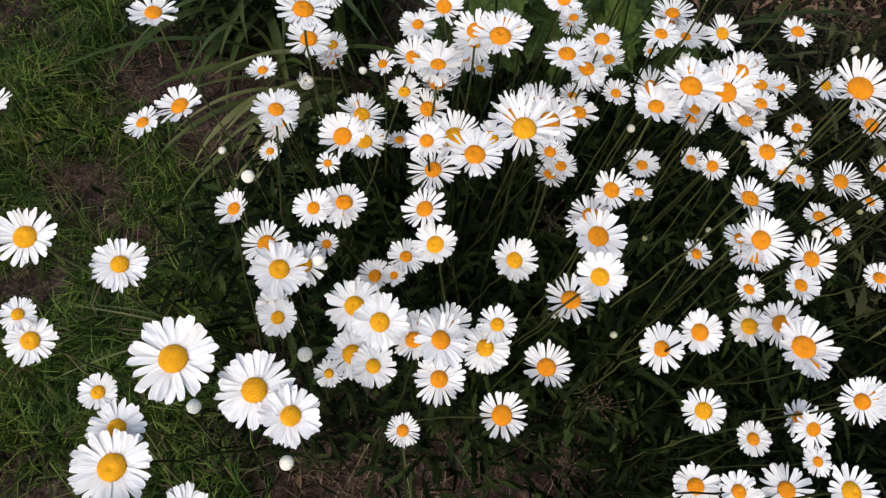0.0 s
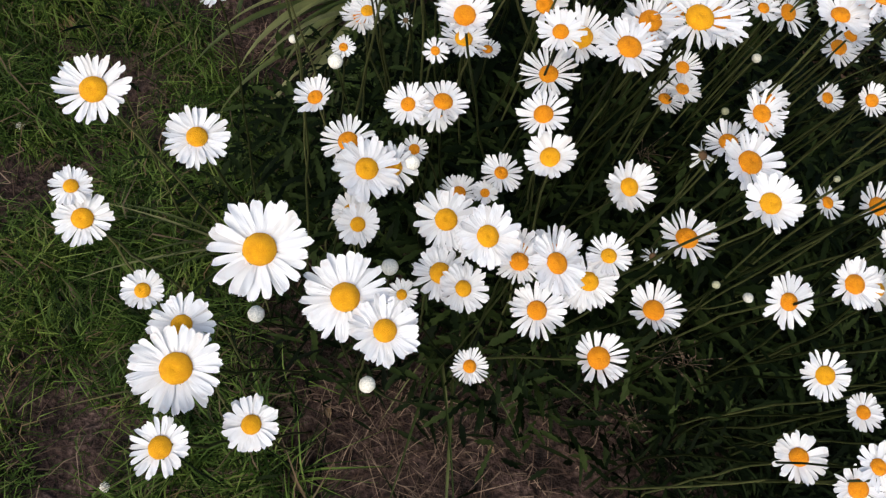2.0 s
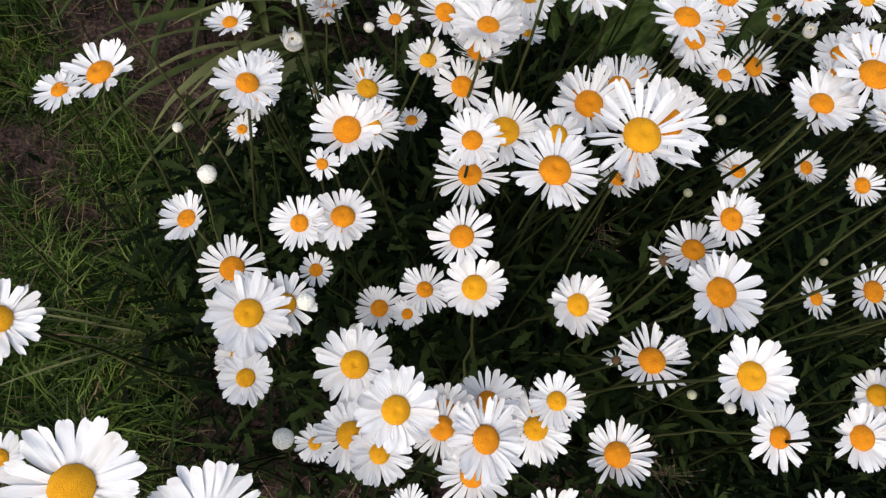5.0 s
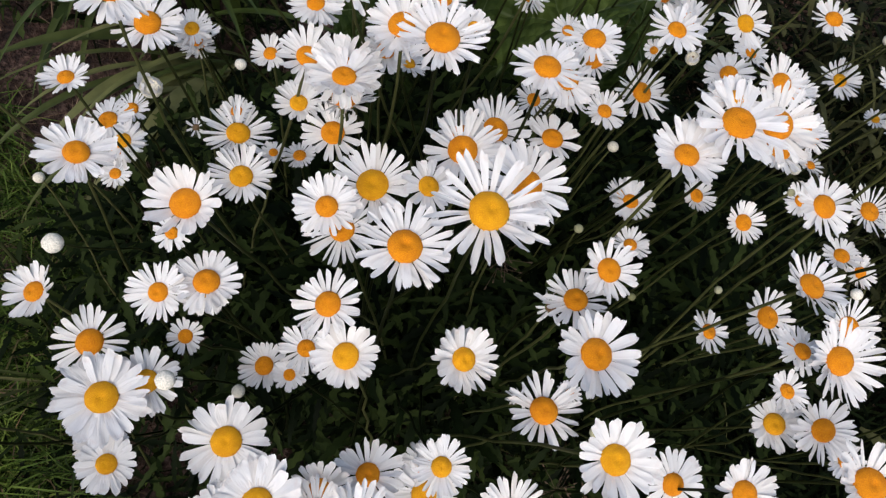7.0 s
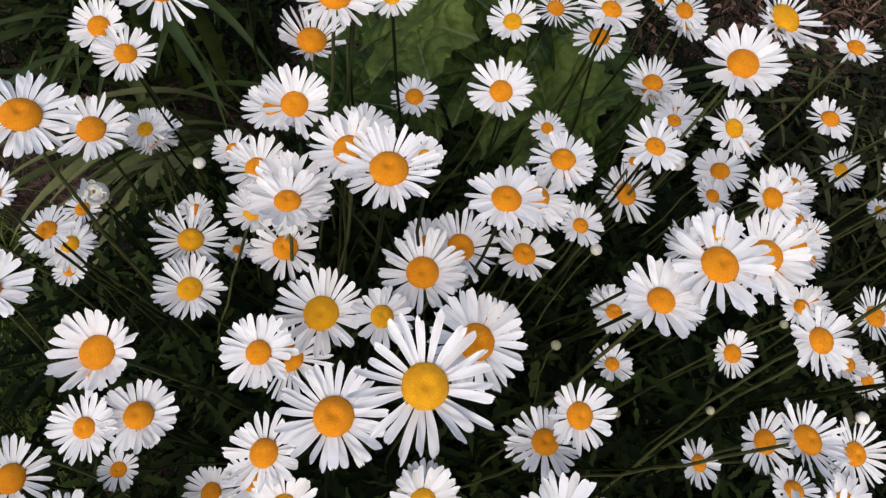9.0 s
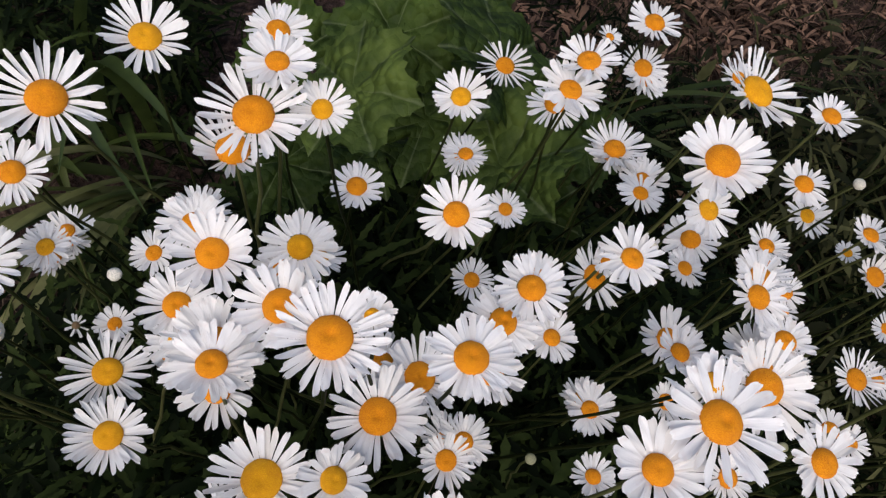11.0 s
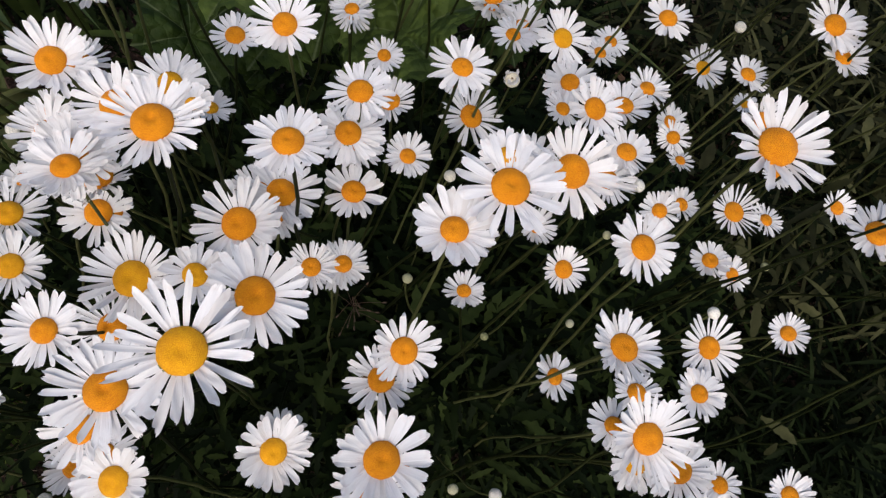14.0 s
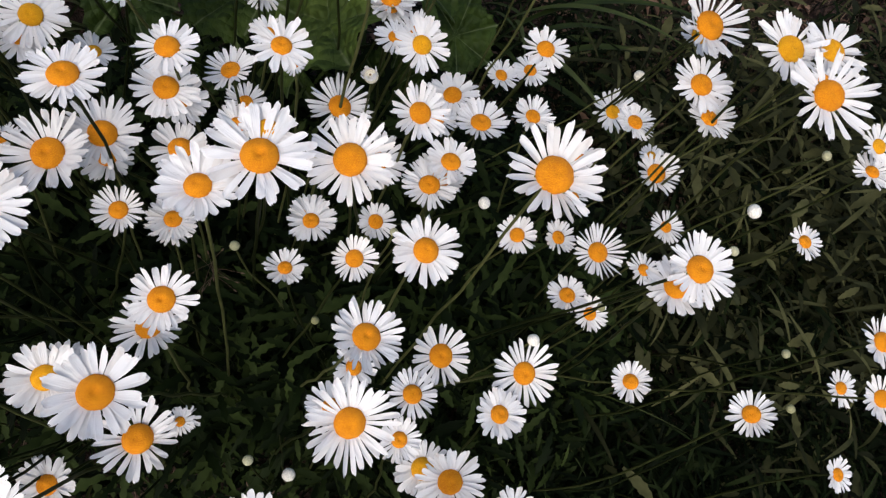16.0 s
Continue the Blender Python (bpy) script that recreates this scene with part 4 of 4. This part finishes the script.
flower(-0.119, 0.556, 0.607, 4.7)
flower(-0.116, 0.583, 0.667, 4.2)
flower(-0.111, 0.574, 0.692, 5.2)
flower(-0.079, 0.571, 0.658, 4.4)
flower(-0.077, 0.584, 0.649, 4.2)
flower(-0.052, 0.561, 0.692, 5.3)
flower(-0.045, 0.595, 0.636, 5.0)
flower(-0.003, 0.584, 0.607, 5.2)
flower(0.006, 0.601, 0.635, 4.1)
flower(0.009, 0.609, 0.519, 5.0)
flower(0.065, 0.572, 0.593, 5.6)
flower(0.074, 0.592, 0.789, 4.4)
flower(0.090, 0.646, 0.610, 5.9)
flower(0.182, 0.590, 0.624, 5.0)
flower(0.189, 0.580, 0.707, 4.3)
flower(0.233, 0.653, 0.761, 5.4)
flower(0.307, 0.644, 0.570, 4.8)
flower(0.312, 0.589, 0.664, 6.4)
flower(0.323, 0.633, 0.610, 5.3)
flower(0.400, 0.618, 0.527, 4.2)
flower(-0.293, 0.722, 0.623, 4.4)
flower(-0.254, 0.690, 0.605, 5.4)
flower(-0.202, 0.657, 0.628, 4.6)
flower(-0.200, 0.718, 0.644, 4.3)
flower(-0.188, 0.699, 0.595, 2.8)
flower(-0.181, 0.741, 0.700, 2.4)
flower(-0.172, 0.731, 0.621, 4.2)
flower(-0.167, 0.728, 0.646, 4.8)
flower(-0.161, 0.736, 0.758, 4.8)
flower(-0.135, 0.692, 0.531, 4.4)
flower(-0.109, 0.676, 0.571, 2.7)
flower(-0.096, 0.695, 0.586, 4.3)
flower(-0.080, 0.742, 0.752, 4.1)
flower(-0.078, 0.698, 0.696, 4.6)
flower(-0.065, 0.668, 0.676, 4.7)
flower(-0.035, 0.700, 0.798, 5.0)
flower(0.004, 0.707, 0.832, 6.2)
flower(0.025, 0.679, 0.629, 5.3)
flower(0.029, 0.689, 0.604, 4.2)
flower(0.032, 0.737, 0.804, 4.9)
flower(0.090, 0.660, 0.735, 5.3)
flower(0.097, 0.713, 0.683, 4.6)
flower(0.110, 0.722, 0.719, 4.3)
flower(0.115, 0.661, 0.598, 2.1)
flower(0.222, 0.664, 0.743, 3.0)
flower(0.238, 0.708, 0.745, 4.7)
flower(0.240, 0.715, 0.605, 3.7)
flower(0.500, 0.597, 0.475, 5.2)
flower(0.277, 0.659, 0.640, 3.3)
flower(0.282, 0.691, 0.654, 3.7)
flower(0.315, 0.738, 0.579, 5.3)
flower(0.366, 0.692, 0.590, 4.3)
flower(0.388, 0.729, 0.586, 5.9)
flower(0.524, 0.750, 0.507, 4.2)
flower(0.578, 0.709, 0.621, 3.9, (-0.55, 0.0))
flower(0.692, 0.730, 0.642, 4.2)
flower(0.731, 0.675, 0.531, 3.4)
flower(-0.586, 0.827, 0.643, 4.3)
flower(-0.418, 0.825, 0.630, 4.5)
flower(-0.325, 0.763, 0.752, 4.9)
flower(-0.233, 0.775, 0.741, 4.5)
flower(-0.207, 0.847, 0.808, 5.1)
flower(-0.157, 0.830, 0.617, 5.3)
flower(-0.083, 0.845, 0.669, 4.8)
flower(-0.074, 0.836, 0.756, 4.8)
flower(-0.075, 0.850, 0.744, 5.1)
flower(-0.072, 0.765, 0.667, 5.6)
flower(-0.052, 0.785, 0.702, 6.0)
flower(-0.040, 0.853, 0.790, 4.5)
flower(-0.016, 0.831, 0.809, 5.3)
flower(-0.012, 0.782, 0.710, 3.9)
flower(0.003, 0.841, 0.807, 2.2)
flower(0.013, 0.817, 0.704, 6.0)
flower(0.033, 0.844, 0.653, 4.2)
flower(0.041, 0.842, 0.696, 5.4)
flower(0.050, 0.823, 0.800, 4.3)
flower(0.057, 0.795, 0.673, 3.7)
flower(0.074, 0.823, 0.586, 4.2)
flower(0.081, 0.816, 0.616, 4.1)
flower(0.090, 0.848, 0.680, 4.4)
flower(0.133, 0.768, 0.798, 4.6)
flower(0.165, 0.804, 0.807, 3.2)
flower(0.164, 0.786, 0.810, 5.9)
flower(0.174, 0.788, 0.614, 3.4)
flower(0.186, 0.851, 0.584, 3.5)
flower(0.188, 0.840, 0.595, 4.3)
flower(0.213, 0.808, 0.778, 5.5)
flower(0.220, 0.856, 0.690, 4.0)
flower(0.226, 0.772, 0.701, 3.3)
flower(0.243, 0.839, 0.614, 3.5)
flower(0.272, 0.774, 0.731, 4.8)
flower(0.275, 0.843, 0.693, 4.3)
flower(0.339, 0.811, 0.796, 6.6, (0.00, -0.12))
flower(0.450, 0.828, 0.523, 4.2)
flower(0.449, 0.772, 0.771, 4.9)
flower(0.460, 0.778, 0.719, 4.7)
flower(0.482, 0.816, 0.505, 3.8)
flower(0.666, 0.769, 0.680, 4.5)
flower(0.739, 0.760, 0.541, 3.8)
flower(-0.387, 0.896, 0.736, 5.0)
flower(-0.305, 0.894, 0.482, 3.0)
flower(-0.280, 0.887, 0.554, 4.5)
flower(-0.267, 0.853, 0.705, 3.5)
flower(-0.271, 0.881, 0.573, 4.2)
flower(-0.269, 0.915, 0.572, 3.3)
flower(-0.261, 0.862, 0.638, 3.9)
flower(-0.229, 0.924, 0.683, 5.4)
flower(-0.179, 0.928, 0.560, 3.1)
flower(-0.165, 0.876, 0.609, 5.8)
flower(-0.149, 0.919, 0.502, 2.6)
flower(-0.124, 0.925, 0.490, 3.5)
flower(-0.113, 0.884, 0.648, 4.1)
flower(-0.103, 0.886, 0.707, 4.8)
flower(-0.102, 0.949, 0.693, 4.3)
flower(-0.074, 0.856, 0.703, 5.4)
flower(-0.072, 0.880, 0.791, 4.5)
flower(-0.054, 0.948, 0.813, 5.5)
flower(-0.044, 0.925, 0.672, 4.1)
flower(-0.042, 0.968, 0.830, 3.6)
flower(-0.033, 0.933, 0.689, 5.0)
flower(-0.020, 0.958, 0.805, 3.3)
flower(0.022, 0.866, 0.649, 4.2)
flower(0.051, 0.904, 0.790, 4.1)
flower(0.086, 0.863, 0.736, 4.4)
flower(0.092, 0.868, 0.776, 4.1)
flower(0.092, 0.867, 0.717, 4.0)
flower(0.118, 0.903, 0.709, 3.8)
flower(0.129, 0.866, 0.695, 3.5)
flower(0.159, 0.890, 0.767, 4.2)
flower(0.164, 0.909, 0.719, 1.8)
flower(0.200, 0.940, 0.624, 5.7)
flower(0.210, 0.937, 0.801, 5.3)
flower(0.236, 0.878, 0.650, 4.8)
flower(0.259, 0.878, 0.733, 4.4)
flower(0.285, 0.859, 0.675, 4.6)
flower(0.290, 0.955, 0.608, 3.5)
flower(0.288, 0.857, 0.708, 3.9)
flower(0.319, 0.925, 0.662, 4.6)
flower(0.381, 0.865, 0.570, 3.9)
flower(0.448, 0.899, 0.502, 3.9)
flower(0.473, 0.868, 0.550, 5.8)
flower(0.519, 0.952, 0.687, 4.6)
flower(0.524, 0.951, 0.790, 5.6)
flower(0.534, 0.900, 0.808, 6.5, (0.00, -0.25))
flower(0.556, 0.883, 0.483, 4.1)
flower(0.575, 0.860, 0.564, 3.7)
flower(0.581, 0.936, 0.491, 4.1)
flower(0.665, 0.936, 0.711, 4.0)
flower(0.670, 0.921, 0.694, 3.8)
flower(0.678, 0.894, 0.591, 3.7)
flower(-0.236, 1.004, 0.700, 4.2)
flower(-0.226, 1.006, 0.552, 3.7)
flower(-0.225, 1.006, 0.567, 4.6)
flower(-0.209, 0.957, 0.638, 3.5)
flower(-0.208, 0.956, 0.624, 3.5)
flower(-0.209, 0.976, 0.706, 4.4)
flower(-0.176, 0.995, 0.757, 6.2)
flower(-0.150, 0.977, 0.587, 3.7)
flower(-0.104, 0.974, 0.660, 4.2)
flower(-0.073, 0.975, 0.741, 5.5)
flower(-0.019, 0.968, 0.602, 3.7)
flower(0.007, 1.005, 0.650, 4.1)
flower(0.110, 0.961, 0.569, 3.9)
flower(0.128, 0.996, 0.633, 3.3)
flower(0.149, 1.026, 0.750, 4.8)
flower(0.161, 1.044, 0.760, 4.2)
flower(0.231, 1.055, 0.640, 5.8)
flower(0.233, 1.056, 0.627, 4.2)
flower(0.239, 1.003, 0.652, 3.8)
flower(0.258, 0.956, 0.708, 4.5)
flower(0.259, 1.032, 0.625, 4.5)
flower(0.281, 1.020, 0.766, 6.6)
flower(0.301, 0.983, 0.609, 4.9)
flower(0.348, 1.014, 0.749, 3.8)
flower(0.358, 1.042, 0.572, 3.7)
flower(0.370, 0.999, 0.679, 4.2)
flower(0.387, 0.985, 0.593, 4.3)
flower(0.434, 0.959, 0.539, 3.6)
flower(0.475, 0.964, 0.477, 3.3)
flower(0.490, 0.991, 0.605, 4.2)
flower(0.500, 0.968, 0.709, 5.2)
flower(0.497, 1.033, 0.444, 4.7)
flower(0.505, 1.057, 0.521, 5.1)
flower(0.509, 1.027, 0.717, 7.0)
flower(0.550, 0.979, 0.533, 5.7)
flower(0.560, 0.958, 0.789, 5.2)
flower(0.566, 1.027, 0.491, 2.8)
flower(0.677, 1.048, 0.649, 4.2)
flower(-0.138, 1.076, 0.723, 5.8)
flower(-0.053, 1.121, 0.688, 5.0)
flower(0.087, 1.067, 0.685, 4.4)
flower(0.106, 1.067, 0.607, 4.0)
flower(0.108, 1.079, 0.586, 4.2)
flower(0.174, 1.083, 0.662, 4.6)
flower(0.246, 1.123, 0.721, 4.5)
flower(0.263, 1.126, 0.663, 4.5)
flower(0.275, 1.131, 0.642, 4.2)
flower(0.367, 1.133, 0.649, 4.2)
flower(0.409, 1.106, 0.505, 4.1)
flower(0.529, 1.058, 0.667, 4.8)
flower(0.154, 1.168, 0.609, 5.5)
flower(0.352, 1.350, 0.467, 3.3)

SPOTS = np.array([(x, y, z, a / 194) for x, y, z, a, tilt in HEADS])
for place in HEADS:
    daisy(*place)

half_open(0.221, 0.939, 0.678, 14)
withered(0.101, 0.676, 0.486, 2.6)
withered(0.090, 0.719, 0.642, 3.0)
withered(-0.235, 0.957, 0.476, 2.2)
panicle(0.180, 0.580, 0.423, 1)
panicle(0.094, 0.826, 0.488, 2)
panicle(0.141, 0.515, 0.345, 3)
panicle(0.170, 0.600, 0.373, 4)
clover(-0.955, 0.945, 0.03, 17)
clover(-0.595, 0.350, 0.04, 16)

# buds: place in metres, millimetres across
half_open(-0.233, 0.895, 0.638, 21)
bud(-0.360, 0.869, 0.512, 10.7)
bud(-0.307, 0.511, 0.565, 15.7)
bud(-0.277, 0.752, 0.643, 14.7)
bud(-0.189, 0.450, 0.632, 13.7)
bud(-0.189, 0.559, 0.621, 15.2)
bud(-0.185, 0.655, 0.645, 13.6)
bud(-0.173, 0.954, 0.596, 10.5)
bud(-0.154, 0.670, 0.527, 11.5)
bud(0.131, 0.803, 0.606, 9.2)
bud(0.163, 0.642, 0.514, 10.3)
bud(0.182, 0.904, 0.581, 10.8)
bud(0.199, 0.633, 0.514, 11.4)
bud(0.203, 0.766, 0.538, 8.4)
bud(0.249, 0.785, 0.727, 6.4)
bud(0.269, 0.762, 0.578, 8.2)
bud(0.333, 0.864, 0.629, 10.8)
bud(0.390, 0.756, 0.599, 10.7)
bud(0.456, 0.796, 0.591, 8.9)
bud(0.476, 0.790, 0.766, 7.9)
bud(0.494, 1.044, 0.607, 11.6)
bud(0.542, 0.858, 0.701, 12.0)
bud(0.628, 0.720, 0.605, 9.0)
bud(0.632, 0.934, 0.685, 10.2)
bud(0.682, 0.790, 0.536, 10.4)
